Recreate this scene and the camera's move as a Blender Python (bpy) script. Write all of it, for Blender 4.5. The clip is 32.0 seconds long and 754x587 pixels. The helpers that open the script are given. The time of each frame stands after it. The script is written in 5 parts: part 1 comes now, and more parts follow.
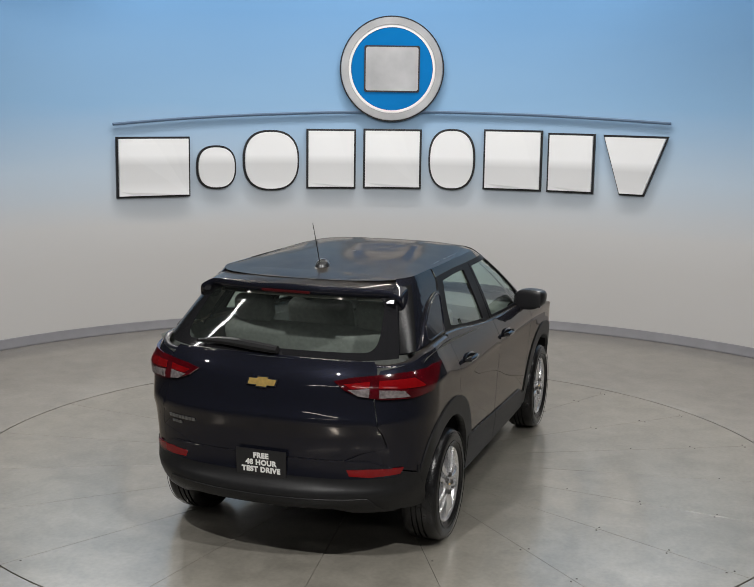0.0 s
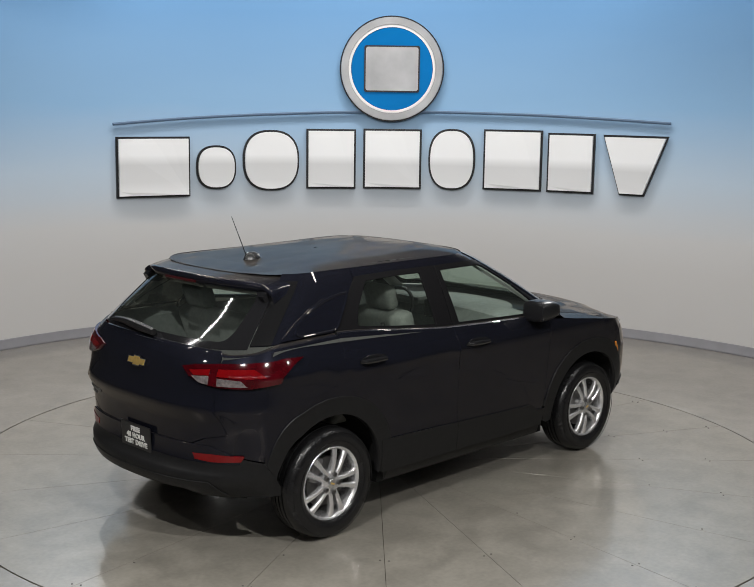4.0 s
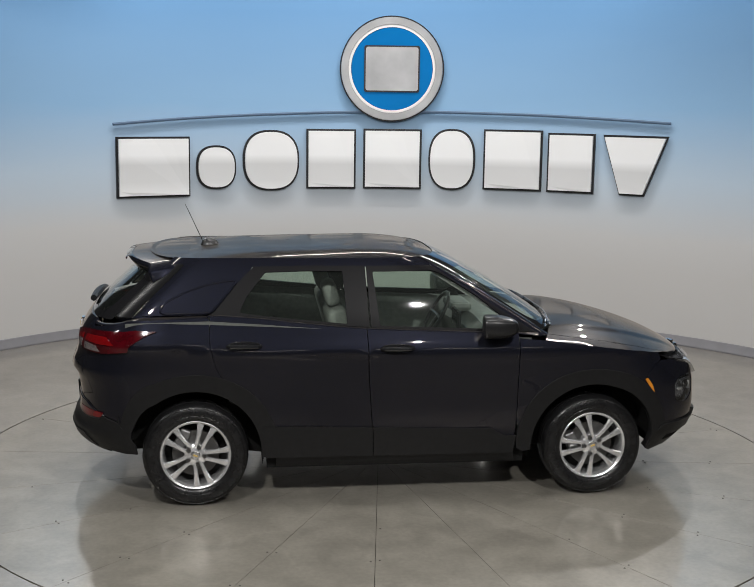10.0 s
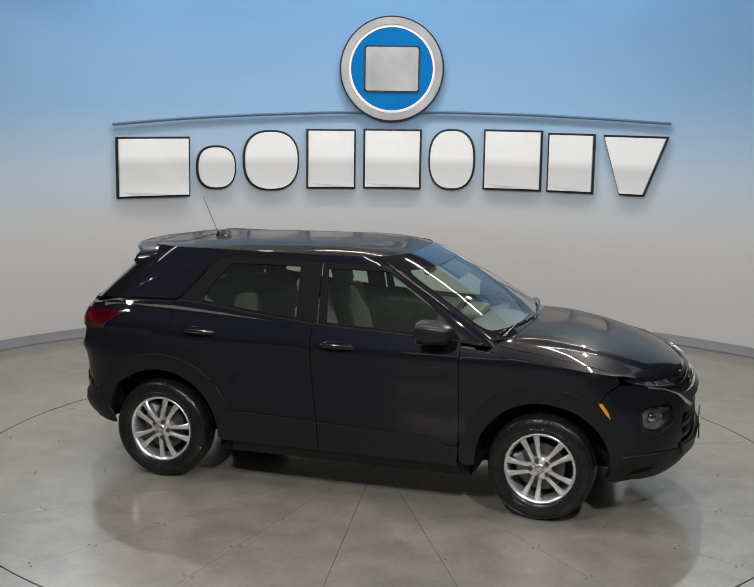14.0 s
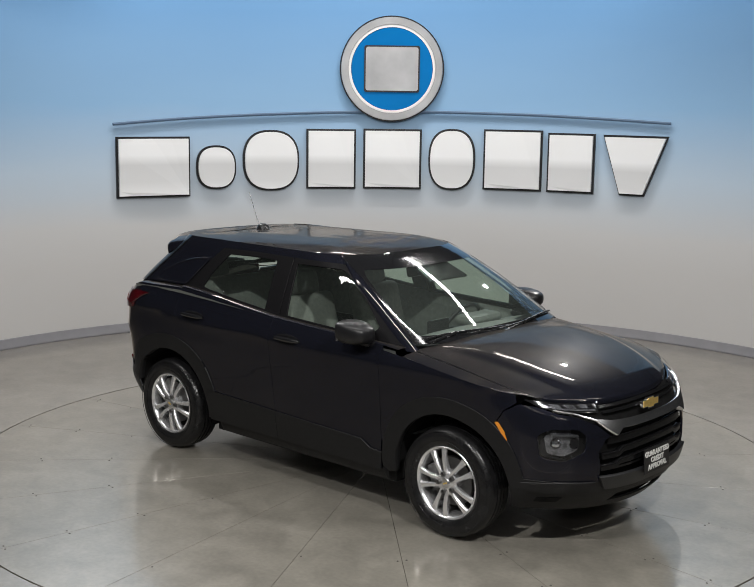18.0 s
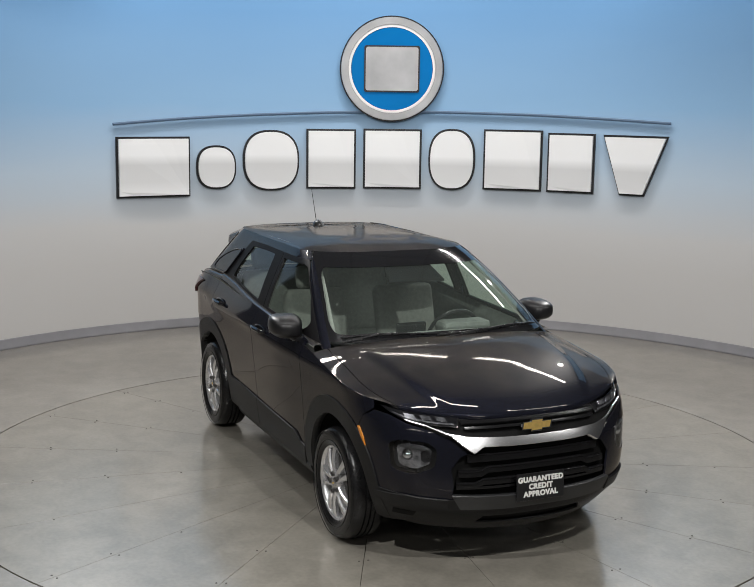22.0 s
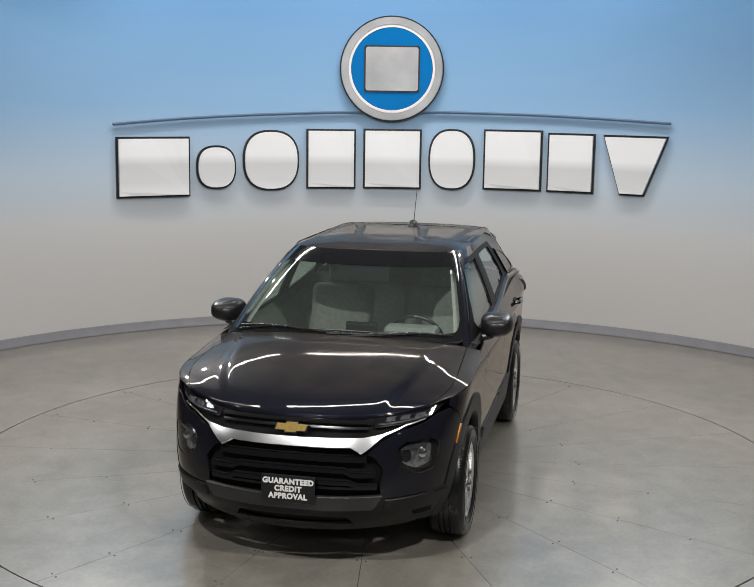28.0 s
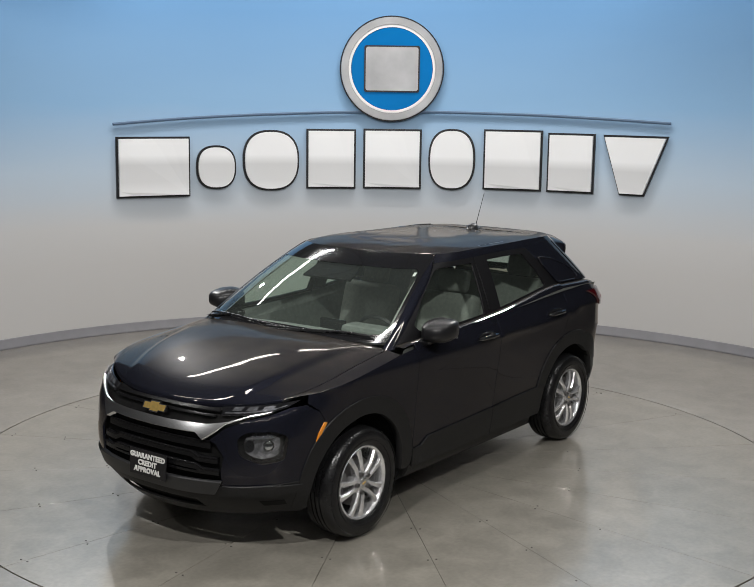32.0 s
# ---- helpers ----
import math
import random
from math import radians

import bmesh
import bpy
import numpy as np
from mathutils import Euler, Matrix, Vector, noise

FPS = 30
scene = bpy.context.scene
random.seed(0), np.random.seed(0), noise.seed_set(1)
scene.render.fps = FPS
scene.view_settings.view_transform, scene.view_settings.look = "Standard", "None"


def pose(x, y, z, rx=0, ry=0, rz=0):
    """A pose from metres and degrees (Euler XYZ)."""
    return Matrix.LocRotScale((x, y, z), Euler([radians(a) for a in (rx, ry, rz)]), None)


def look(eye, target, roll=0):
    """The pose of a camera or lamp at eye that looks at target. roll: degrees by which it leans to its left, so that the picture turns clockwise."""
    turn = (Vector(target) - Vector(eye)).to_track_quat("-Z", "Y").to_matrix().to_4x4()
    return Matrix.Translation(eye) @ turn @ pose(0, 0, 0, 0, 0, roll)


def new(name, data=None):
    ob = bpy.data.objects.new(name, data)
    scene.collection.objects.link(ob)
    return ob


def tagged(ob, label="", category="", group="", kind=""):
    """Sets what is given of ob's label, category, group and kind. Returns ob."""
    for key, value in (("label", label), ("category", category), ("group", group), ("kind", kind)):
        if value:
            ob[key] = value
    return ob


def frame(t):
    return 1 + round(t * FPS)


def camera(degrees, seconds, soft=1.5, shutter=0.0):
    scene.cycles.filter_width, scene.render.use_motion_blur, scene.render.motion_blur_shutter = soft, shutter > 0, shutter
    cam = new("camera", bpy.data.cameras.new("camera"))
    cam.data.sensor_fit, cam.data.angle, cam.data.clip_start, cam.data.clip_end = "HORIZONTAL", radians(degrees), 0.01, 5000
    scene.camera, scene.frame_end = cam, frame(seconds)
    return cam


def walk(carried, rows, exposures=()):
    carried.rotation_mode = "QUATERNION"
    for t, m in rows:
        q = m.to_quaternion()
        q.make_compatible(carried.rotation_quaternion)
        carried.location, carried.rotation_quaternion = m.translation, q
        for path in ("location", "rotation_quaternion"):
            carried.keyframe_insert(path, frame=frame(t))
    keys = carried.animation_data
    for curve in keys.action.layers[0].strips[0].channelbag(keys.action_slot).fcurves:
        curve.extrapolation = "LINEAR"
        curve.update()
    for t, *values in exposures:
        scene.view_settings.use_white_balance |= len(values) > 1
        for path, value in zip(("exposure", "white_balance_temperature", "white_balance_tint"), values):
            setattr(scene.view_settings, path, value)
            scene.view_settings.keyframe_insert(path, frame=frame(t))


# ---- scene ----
from mathutils.bvhtree import BVHTree
from mathutils.geometry import delaunay_2d_cdt

# ---- camera: it stands still before a slowly turning platform ----
EYE = (0.0, -8.308, 2.625)
AIM = (-0.0031045 * 8 + 0.0, -8.308 + 0.9861903 * 8, 2.625 - 0.1655873 * 8)
cam = camera(35.85, 32.0, soft=0.9)
walk(cam, [(0.0, look(EYE, AIM, 0.8315)), (32.0, look(EYE, AIM, 0.8315))], exposures=[(0.0, 0.0), (32.0, 0.0)])

# ---- world and light ----
HALL_W, HALL_FRONT, HALL_BACK, HALL_H = 11.0, -15.0, 9.0, 5.6
WALL_C, WALL_R, WALL_H = (0.0685, 0.2404), 5.116, 3.90
TABLE_R = 2.983
CAR_AT = (-0.009, -0.030)
CAR_OFF = (0.019, -0.029)


def heading(t):
    """Turn of the platform, in degrees."""
    u = t / 32.0
    return math.degrees(1.23593 - 0.10755 * t + 0.09884 * u * (u - 1.0))


world = bpy.data.worlds.new("world")
scene.world = world
world.use_nodes = True
world.node_tree.nodes["Background"].inputs[0].default_value = (0.6, 0.65, 0.7, 1)
world.node_tree.nodes["Background"].inputs[1].default_value = 0.05


# ---- materials ----
def mat(name, base, rough=0.5, metal=0.0, coat=0.0, vary=0.0, scale=8.0, bump=0.0, bump_scale=60.0, rough_vary=0.0, spec=0.5, coat_rough=0.03):
    m = bpy.data.materials.new(name)
    m.use_nodes = True
    nt = m.node_tree
    b = nt.nodes["Principled BSDF"]
    b.inputs["Base Color"].default_value = (*base, 1)
    b.inputs["Roughness"].default_value = rough
    b.inputs["Metallic"].default_value = metal
    b.inputs["Coat Weight"].default_value = coat
    b.inputs["Coat Roughness"].default_value = coat_rough
    b.inputs["Specular IOR Level"].default_value = spec
    if vary or rough_vary or bump:
        tc = nt.nodes.new("ShaderNodeTexCoord")
    if vary or rough_vary:
        n1 = nt.nodes.new("ShaderNodeTexNoise")
        n1.inputs["Scale"].default_value = scale
        n1.inputs["Detail"].default_value = 8
        nt.links.new(tc.outputs["Object"], n1.inputs["Vector"])
    if vary:
        r = nt.nodes.new("ShaderNodeValToRGB")
        r.color_ramp.elements[0].position, r.color_ramp.elements[1].position = 0.3, 0.72
        r.color_ramp.elements[0].color = (*[c * (1 - vary) for c in base], 1)
        r.color_ramp.elements[1].color = (*[min(1, c * (1 + vary)) for c in base], 1)
        nt.links.new(n1.outputs["Fac"], r.inputs["Fac"])
        nt.links.new(r.outputs["Color"], b.inputs["Base Color"])
    if rough_vary:
        mr = nt.nodes.new("ShaderNodeMapRange")
        mr.inputs["From Min"].default_value, mr.inputs["From Max"].default_value = 0.3, 0.7
        mr.inputs["To Min"].default_value, mr.inputs["To Max"].default_value = rough - rough_vary, rough + rough_vary
        nt.links.new(n1.outputs["Fac"], mr.inputs["Value"])
        nt.links.new(mr.outputs["Result"], b.inputs["Roughness"])
    if bump:
        n2 = nt.nodes.new("ShaderNodeTexNoise")
        n2.inputs["Scale"].default_value = bump_scale
        n2.inputs["Detail"].default_value = 4
        nt.links.new(tc.outputs["Object"], n2.inputs["Vector"])
        bp = nt.nodes.new("ShaderNodeBump")
        bp.inputs["Strength"].default_value = 1.0
        bp.inputs["Distance"].default_value = bump
        nt.links.new(n2.outputs["Fac"], bp.inputs["Height"])
        nt.links.new(bp.outputs["Normal"], b.inputs["Normal"])
    return m


def lacquer(nt, under, rough, normal, ior, tint, cover=None):
    """Lays a clear, slightly warm gloss over a surface, stronger at a slant; cover scales its strength. The warm tint
    greys the blue mirrored from the wall.
    """
    gl = nt.nodes.new("ShaderNodeBsdfGlossy")
    gl.inputs["Color"].default_value = (*tint, 1)
    nt.links.new(rough, gl.inputs["Roughness"])
    fr = nt.nodes.new("ShaderNodeFresnel")
    fr.inputs["IOR"].default_value = ior
    for n in (gl, fr):
        nt.links.new(normal, n.inputs["Normal"])
    mx = nt.nodes.new("ShaderNodeMixShader")
    share = fr.outputs[0]
    if cover is not None:
        mul = nt.nodes.new("ShaderNodeMath")
        mul.operation = "MULTIPLY"
        nt.links.new(share, mul.inputs[0])
        nt.links.new(cover, mul.inputs[1])
        share = mul.outputs[0]
    nt.links.new(share, mx.inputs[0])
    nt.links.new(under.outputs[0], mx.inputs[1])
    nt.links.new(gl.outputs[0], mx.inputs[2])
    nt.links.new(mx.outputs[0], nt.nodes["Material Output"].inputs["Surface"])


def concrete(name, c0, c1, c2, rough, moved=False):
    """Sealed, polished concrete: broad cloudy tone, fine speckle, uneven gloss."""
    m = bpy.data.materials.new(name)
    m.use_nodes = True
    nt = m.node_tree
    b = nt.nodes["Principled BSDF"]
    tc = nt.nodes.new("ShaderNodeTexCoord")
    big = nt.nodes.new("ShaderNodeTexNoise")
    big.inputs["Scale"].default_value, big.inputs["Detail"].default_value, big.inputs["Roughness"].default_value = 0.9, 7, 0.62
    fine = nt.nodes.new("ShaderNodeTexNoise")
    fine.inputs["Scale"].default_value, fine.inputs["Detail"].default_value = 34, 6
    mid = nt.nodes.new("ShaderNodeTexNoise")
    mid.inputs["Scale"].default_value, mid.inputs["Detail"].default_value, mid.inputs["Distortion"].default_value = 4.5, 8, 0.6
    for n in (big, fine, mid):
        nt.links.new(tc.outputs["Object"], n.inputs["Vector"])
    ramp = nt.nodes.new("ShaderNodeValToRGB")
    ramp.color_ramp.elements[0].position, ramp.color_ramp.elements[1].position = 0.32, 0.68
    ramp.color_ramp.elements[0].color, ramp.color_ramp.elements[1].color = (*c0, 1), (*c2, 1)
    e = ramp.color_ramp.elements.new(0.5)
    e.color = (*c1, 1)
    nt.links.new(big.outputs["Fac"], ramp.inputs["Fac"])
    mx = nt.nodes.new("ShaderNodeMixRGB")
    mx.blend_type = "OVERLAY"
    mx.inputs[0].default_value = 0.42
    nt.links.new(ramp.outputs["Color"], mx.inputs[1])
    nt.links.new(mid.outputs["Fac"], mx.inputs[2])
    mx2 = nt.nodes.new("ShaderNodeMixRGB")
    mx2.blend_type = "OVERLAY"
    mx2.inputs[0].default_value = 0.22
    nt.links.new(mx.outputs["Color"], mx2.inputs[1])
    nt.links.new(fine.outputs["Fac"], mx2.inputs[2])
    # small dark pits and scuffs
    vor = nt.nodes.new("ShaderNodeTexVoronoi")
    vor.inputs["Scale"].default_value = 5.5
    nt.links.new(tc.outputs["Object"], vor.inputs["Vector"])
    pit = nt.nodes.new("ShaderNodeMapRange")
    pit.inputs["From Min"].default_value, pit.inputs["From Max"].default_value = 0.028, 0.06
    pit.inputs["To Min"].default_value, pit.inputs["To Max"].default_value = 0.45, 1.0
    nt.links.new(vor.outputs["Distance"], pit.inputs["Value"])
    mul = nt.nodes.new("ShaderNodeMixRGB")
    mul.blend_type = "MULTIPLY"
    mul.inputs[0].default_value = 0.22
    nt.links.new(mx2.outputs["Color"], mul.inputs[1])
    nt.links.new(pit.outputs["Result"], mul.inputs[2])
    nt.links.new(mul.outputs["Color"], b.inputs["Base Color"])
    rr = nt.nodes.new("ShaderNodeMapRange")
    rr.inputs["From Min"].default_value, rr.inputs["From Max"].default_value = 0.3, 0.7
    rr.inputs["To Min"].default_value, rr.inputs["To Max"].default_value = rough - 0.015, rough + 0.02
    nt.links.new(mid.outputs["Fac"], rr.inputs["Value"])
    nt.links.new(rr.outputs["Result"], b.inputs["Roughness"])
    bp = nt.nodes.new("ShaderNodeBump")
    bp.inputs["Strength"].default_value, bp.inputs["Distance"].default_value = 0.5, 0.0008
    nt.links.new(fine.outputs["Fac"], bp.inputs["Height"])
    nt.links.new(bp.outputs["Normal"], b.inputs["Normal"])
    seal = nt.nodes.new("ShaderNodeMapRange")
    seal.inputs["From Min"].default_value, seal.inputs["From Max"].default_value = 0.35, 0.65
    seal.inputs["To Min"].default_value, seal.inputs["To Max"].default_value = 0.10, 0.16
    nt.links.new(fine.outputs["Fac"], seal.inputs["Value"])
    lacquer(nt, b, seal.outputs["Result"], bp.outputs["Normal"], 1.46, (1.0, 0.95, 0.88))
    return m


def mural(name):
    """Matt wall paint: plain pale grey low down, running into a painted blue sky."""
    m = bpy.data.materials.new(name)
    m.use_nodes = True
    nt = m.node_tree
    b = nt.nodes["Principled BSDF"]
    b.inputs["Roughness"].default_value = 0.75
    b.inputs["Specular IOR Level"].default_value = 0.2
    tc = nt.nodes.new("ShaderNodeTexCoord")
    sep = nt.nodes.new("ShaderNodeSeparateXYZ")
    nt.links.new(tc.outputs["Object"], sep.inputs[0])
    mp = nt.nodes.new("ShaderNodeMapping")
    mp.inputs["Scale"].default_value = (0.22, 0.22, 1.1)
    nt.links.new(tc.outputs["Object"], mp.inputs["Vector"])
    no = nt.nodes.new("ShaderNodeTexNoise")
    no.inputs["Scale"].default_value, no.inputs["Detail"].default_value = 1.3, 5
    nt.links.new(mp.outputs["Vector"], no.inputs["Vector"])
    ad = nt.nodes.new("ShaderNodeMath")
    ad.operation = "MULTIPLY_ADD"
    ad.inputs[1].default_value = 0.4
    nt.links.new(no.outputs["Fac"], ad.inputs[0])
    nt.links.new(sep.outputs["Z"], ad.inputs[2])
    mr = nt.nodes.new("ShaderNodeMapRange")
    mr.inputs["From Min"].default_value, mr.inputs["From Max"].default_value = 0.20, 5.80
    nt.links.new(ad.outputs[0], mr.inputs["Value"])
    ramp = nt.nodes.new("ShaderNodeValToRGB")
    el = ramp.color_ramp.elements
    el[0].position, el[0].color = 0.143, (*WALL_GREY, 1)
    el[1].position, el[1].color = 0.80, (*SKY_TOP, 1)
    for p, c in ((0.214, WALL_GREY2), (0.314, SKY_LOW), (0.457, SKY_MID), (0.645, SKY_TOP)):
        e = el.new(p)
        e.color = (*c, 1)
    nt.links.new(mr.outputs["Result"], ramp.inputs["Fac"])
    nt.links.new(ramp.outputs["Color"], b.inputs["Base Color"])
    n2 = nt.nodes.new("ShaderNodeTexNoise")
    n2.inputs["Scale"].default_value = 90
    nt.links.new(tc.outputs["Object"], n2.inputs["Vector"])
    bp = nt.nodes.new("ShaderNodeBump")
    bp.inputs["Strength"].default_value, bp.inputs["Distance"].default_value = 0.4, 0.0006
    nt.links.new(n2.outputs["Fac"], bp.inputs["Height"])
    nt.links.new(bp.outputs["Normal"], b.inputs["Normal"])
    return m


def pane_material(name, tint, gloss=0.02, low=0.05, haze=0.0):
    """Tinted glass sheet: clear with a tint, glossier at a slant; a thin pale layer stands for the haze of mirrored
    light.
    """
    m = bpy.data.materials.new(name)
    m.use_nodes = True
    nt = m.node_tree
    nt.nodes.remove(nt.nodes["Principled BSDF"])
    out = nt.nodes["Material Output"]
    tr = nt.nodes.new("ShaderNodeBsdfTransparent")
    tr.inputs[0].default_value = (*tint, 1)
    # reflected haze painted in as a faint diffuse layer
    veil = nt.nodes.new("ShaderNodeBsdfDiffuse")
    veil.inputs[0].default_value = (0.80, 0.92, 0.85, 1)
    clear = nt.nodes.new("ShaderNodeMixShader")
    clear.inputs[0].default_value = haze
    nt.links.new(tr.outputs[0], clear.inputs[1])
    nt.links.new(veil.outputs[0], clear.inputs[2])
    gl = nt.nodes.new("ShaderNodeBsdfGlossy")
    gl.inputs["Roughness"].default_value = gloss
    gl.inputs["Color"].default_value = (1, 1, 1, 1)
    lw = nt.nodes.new("ShaderNodeLayerWeight")
    steep = nt.nodes.new("ShaderNodeMath")
    steep.operation, steep.inputs[1].default_value = "POWER", 5.0
    nt.links.new(lw.outputs["Facing"], steep.inputs[0])
    fr = nt.nodes.new("ShaderNodeMath")
    fr.operation, fr.inputs[1].default_value, fr.inputs[2].default_value = "MULTIPLY_ADD", 0.9, low
    nt.links.new(steep.outputs[0], fr.inputs[0])
    mx = nt.nodes.new("ShaderNodeMixShader")
    nt.links.new(fr.outputs[0], mx.inputs[0])
    nt.links.new(clear.outputs[0], mx.inputs[1])
    nt.links.new(gl.outputs[0], mx.inputs[2])
    nt.links.new(mx.outputs[0], out.inputs["Surface"])
    return m


def sheen_face(name):
    """White sign face; a metallic sheen is printed into its colour as a soft silver band low down."""
    m = mat(name, (0.95, 0.95, 0.955), 0.4)
    nt = m.node_tree
    tc = nt.nodes.new("ShaderNodeTexCoord")
    sep = nt.nodes.new("ShaderNodeSeparateXYZ")
    nt.links.new(tc.outputs["Object"], sep.inputs[0])
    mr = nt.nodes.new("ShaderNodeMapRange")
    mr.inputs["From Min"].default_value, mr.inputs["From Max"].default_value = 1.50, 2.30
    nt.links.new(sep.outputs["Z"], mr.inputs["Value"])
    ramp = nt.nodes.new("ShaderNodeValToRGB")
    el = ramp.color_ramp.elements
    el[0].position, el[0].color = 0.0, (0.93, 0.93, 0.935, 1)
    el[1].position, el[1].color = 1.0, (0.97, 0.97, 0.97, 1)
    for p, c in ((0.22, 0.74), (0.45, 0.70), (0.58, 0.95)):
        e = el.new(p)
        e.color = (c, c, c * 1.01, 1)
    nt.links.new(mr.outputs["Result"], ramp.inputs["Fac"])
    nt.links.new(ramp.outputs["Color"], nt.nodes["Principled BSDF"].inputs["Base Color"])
    return m


def flake_paint(name, base, flake):
    """Dark metallic car paint with fine flakes under a clear lacquer with a slight orange peel; what faces up is greyed
    in its colour, as if it mirrored a plain grey wall.
    """
    m = mat(name, base, 0.36, 0.3, spec=0.0)
    nt = m.node_tree
    b = nt.nodes["Principled BSDF"]
    tc = nt.nodes.new("ShaderNodeTexCoord")
    vo = nt.nodes.new("ShaderNodeTexVoronoi")
    vo.inputs["Scale"].default_value = 900
    nt.links.new(tc.outputs["Object"], vo.inputs["Vector"])
    ramp = nt.nodes.new("ShaderNodeValToRGB")
    ramp.color_ramp.elements[0].color, ramp.color_ramp.elements[1].color = (*base, 1), (*flake, 1)
    ramp.color_ramp.elements[0].position = 0.35
    sep = nt.nodes.new("ShaderNodeSeparateColor")
    nt.links.new(vo.outputs["Color"], sep.inputs[0])
    nt.links.new(sep.outputs[0], ramp.inputs["Fac"])
    no = nt.nodes.new("ShaderNodeTexNoise")
    no.inputs["Scale"].default_value = 14
    nt.links.new(tc.outputs["Object"], no.inputs["Vector"])
    bp = nt.nodes.new("ShaderNodeBump")
    bp.inputs["Strength"].default_value, bp.inputs["Distance"].default_value = 0.25, 0.0005
    nt.links.new(no.outputs["Fac"], bp.inputs["Height"])
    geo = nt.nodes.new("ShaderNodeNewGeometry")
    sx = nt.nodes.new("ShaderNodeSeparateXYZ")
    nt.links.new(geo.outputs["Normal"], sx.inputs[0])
    # upward faces mirror less sharply, so that the wall sign fades there
    dulled = nt.nodes.new("ShaderNodeMapRange")
    dulled.inputs["From Min"].default_value, dulled.inputs["From Max"].default_value = 0.955, 0.998
    dulled.inputs["To Min"].default_value, dulled.inputs["To Max"].default_value = 0.022, 0.085
    nt.links.new(sx.outputs["Z"], dulled.inputs["Value"])
    # and less strongly, so that less of the wall's blue shows
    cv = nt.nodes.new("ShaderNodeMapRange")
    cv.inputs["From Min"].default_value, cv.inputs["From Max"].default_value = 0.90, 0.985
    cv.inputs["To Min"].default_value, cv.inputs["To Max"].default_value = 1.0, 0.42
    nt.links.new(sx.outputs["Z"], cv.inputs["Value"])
    # grey reflection put into the colour of upward faces: pale, warm, mottled
    veil = nt.nodes.new("ShaderNodeMapRange")
    veil.inputs["From Min"].default_value, veil.inputs["From Max"].default_value = 0.90, 1.0
    veil.inputs["To Min"].default_value, veil.inputs["To Max"].default_value = 0.0, 0.125
    nt.links.new(sx.outputs["Z"], veil.inputs["Value"])
    mottle = nt.nodes.new("ShaderNodeTexNoise")
    mottle.inputs["Scale"].default_value, mottle.inputs["Detail"].default_value = 5.0, 6
    nt.links.new(tc.outputs["Object"], mottle.inputs["Vector"])
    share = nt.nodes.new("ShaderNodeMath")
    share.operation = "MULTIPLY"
    nt.links.new(veil.outputs["Result"], share.inputs[0])
    nt.links.new(mottle.outputs["Fac"], share.inputs[1])
    greyed = nt.nodes.new("ShaderNodeMixRGB")
    greyed.inputs[2].default_value = (0.40, 0.335, 0.225, 1)
    nt.links.new(share.outputs[0], greyed.inputs[0])
    nt.links.new(ramp.outputs["Color"], greyed.inputs[1])
    nt.links.new(greyed.outputs[0], b.inputs["Base Color"])
    lacquer(nt, b, dulled.outputs["Result"], bp.outputs["Normal"], 1.37, (1.0, 0.925, 0.85), cv.outputs["Result"])
    return m


WALL_GREY, WALL_GREY2 = (0.465, 0.454, 0.447), (0.478, 0.474, 0.474)
SKY_LOW, SKY_MID, SKY_TOP = (0.40, 0.48, 0.565), (0.225, 0.38, 0.565), (0.14, 0.29, 0.50)
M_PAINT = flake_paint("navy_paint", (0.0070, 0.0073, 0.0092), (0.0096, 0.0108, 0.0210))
M_PLASTIC = mat("black_plastic", (0.0095, 0.0095, 0.0100), 0.40, spec=0.18, vary=0.15, scale=30, bump=0.0004, bump_scale=500)
M_SHELL = mat("satin_mirror_shell", (0.009, 0.009, 0.010), 0.33, spec=0.35)
M_SATIN = mat("satin_black_plastic", (0.012, 0.012, 0.013), 0.28, rough_vary=0.05)
M_GLOSSBLK = mat("gloss_black_plastic", (0.009, 0.009, 0.010), 0.10, coat=0.35, spec=0.45)
M_TRIM = mat("grey_window_trim", (0.0075, 0.0073, 0.0080), 0.36, spec=0.05, rough_vary=0.012, scale=20)
M_SKID = mat("dark_grey_skid_plastic", (0.012, 0.0124, 0.0135), 0.38, vary=0.12, scale=25)
M_CHROME = mat("chrome", (0.82, 0.82, 0.84), 0.07, 1.0)
M_BRUSHED = mat("satin_chrome", (0.64, 0.64, 0.65), 0.24, 1.0)
M_ALLOY = mat("silver_alloy", (0.72, 0.72, 0.73), 0.27, 0.8, vary=0.06, scale=30, coat=0.3)
M_STEEL = mat("dull_steel", (0.20, 0.20, 0.20), 0.45, 0.8, vary=0.25, scale=40)
M_DISC = mat("dark_brake_disc", (0.07, 0.068, 0.066), 0.5, 0.6, vary=0.2, scale=30)
M_TYRE = mat("tyre_rubber", (0.0085, 0.0085, 0.0090), 0.27, spec=0.3, vary=0.3, scale=18, bump=0.0006, bump_scale=220)
M_DARK = mat("dark_underside", (0.009, 0.009, 0.009), 0.9, spec=0.1, vary=0.3)
M_SCREEN = pane_material("windscreen_glass", (0.70, 0.80, 0.73), haze=0.019)
M_GLASS = pane_material("clear_green_glass", (0.66, 0.76, 0.69), haze=0.009)
M_GLASS_R = pane_material("tinted_rear_glass", (0.64, 0.70, 0.67), gloss=0.05, low=0.03, haze=0.008)
M_GRILLE = mat("dark_grille_plastic", (0.006, 0.006, 0.0065), 0.22, spec=0.25)
M_FACET = mat("faceted_reflector", (0.38, 0.38, 0.40), 0.14, 0.85, vary=0.5, scale=28)
M_LENS = pane_material("clear_lamp_lens", (0.80, 0.82, 0.84))
M_RED = mat("red_lens", (0.042, 0.0012, 0.003), 0.10, coat=0.6, spec=0.2, vary=0.35, scale=14)
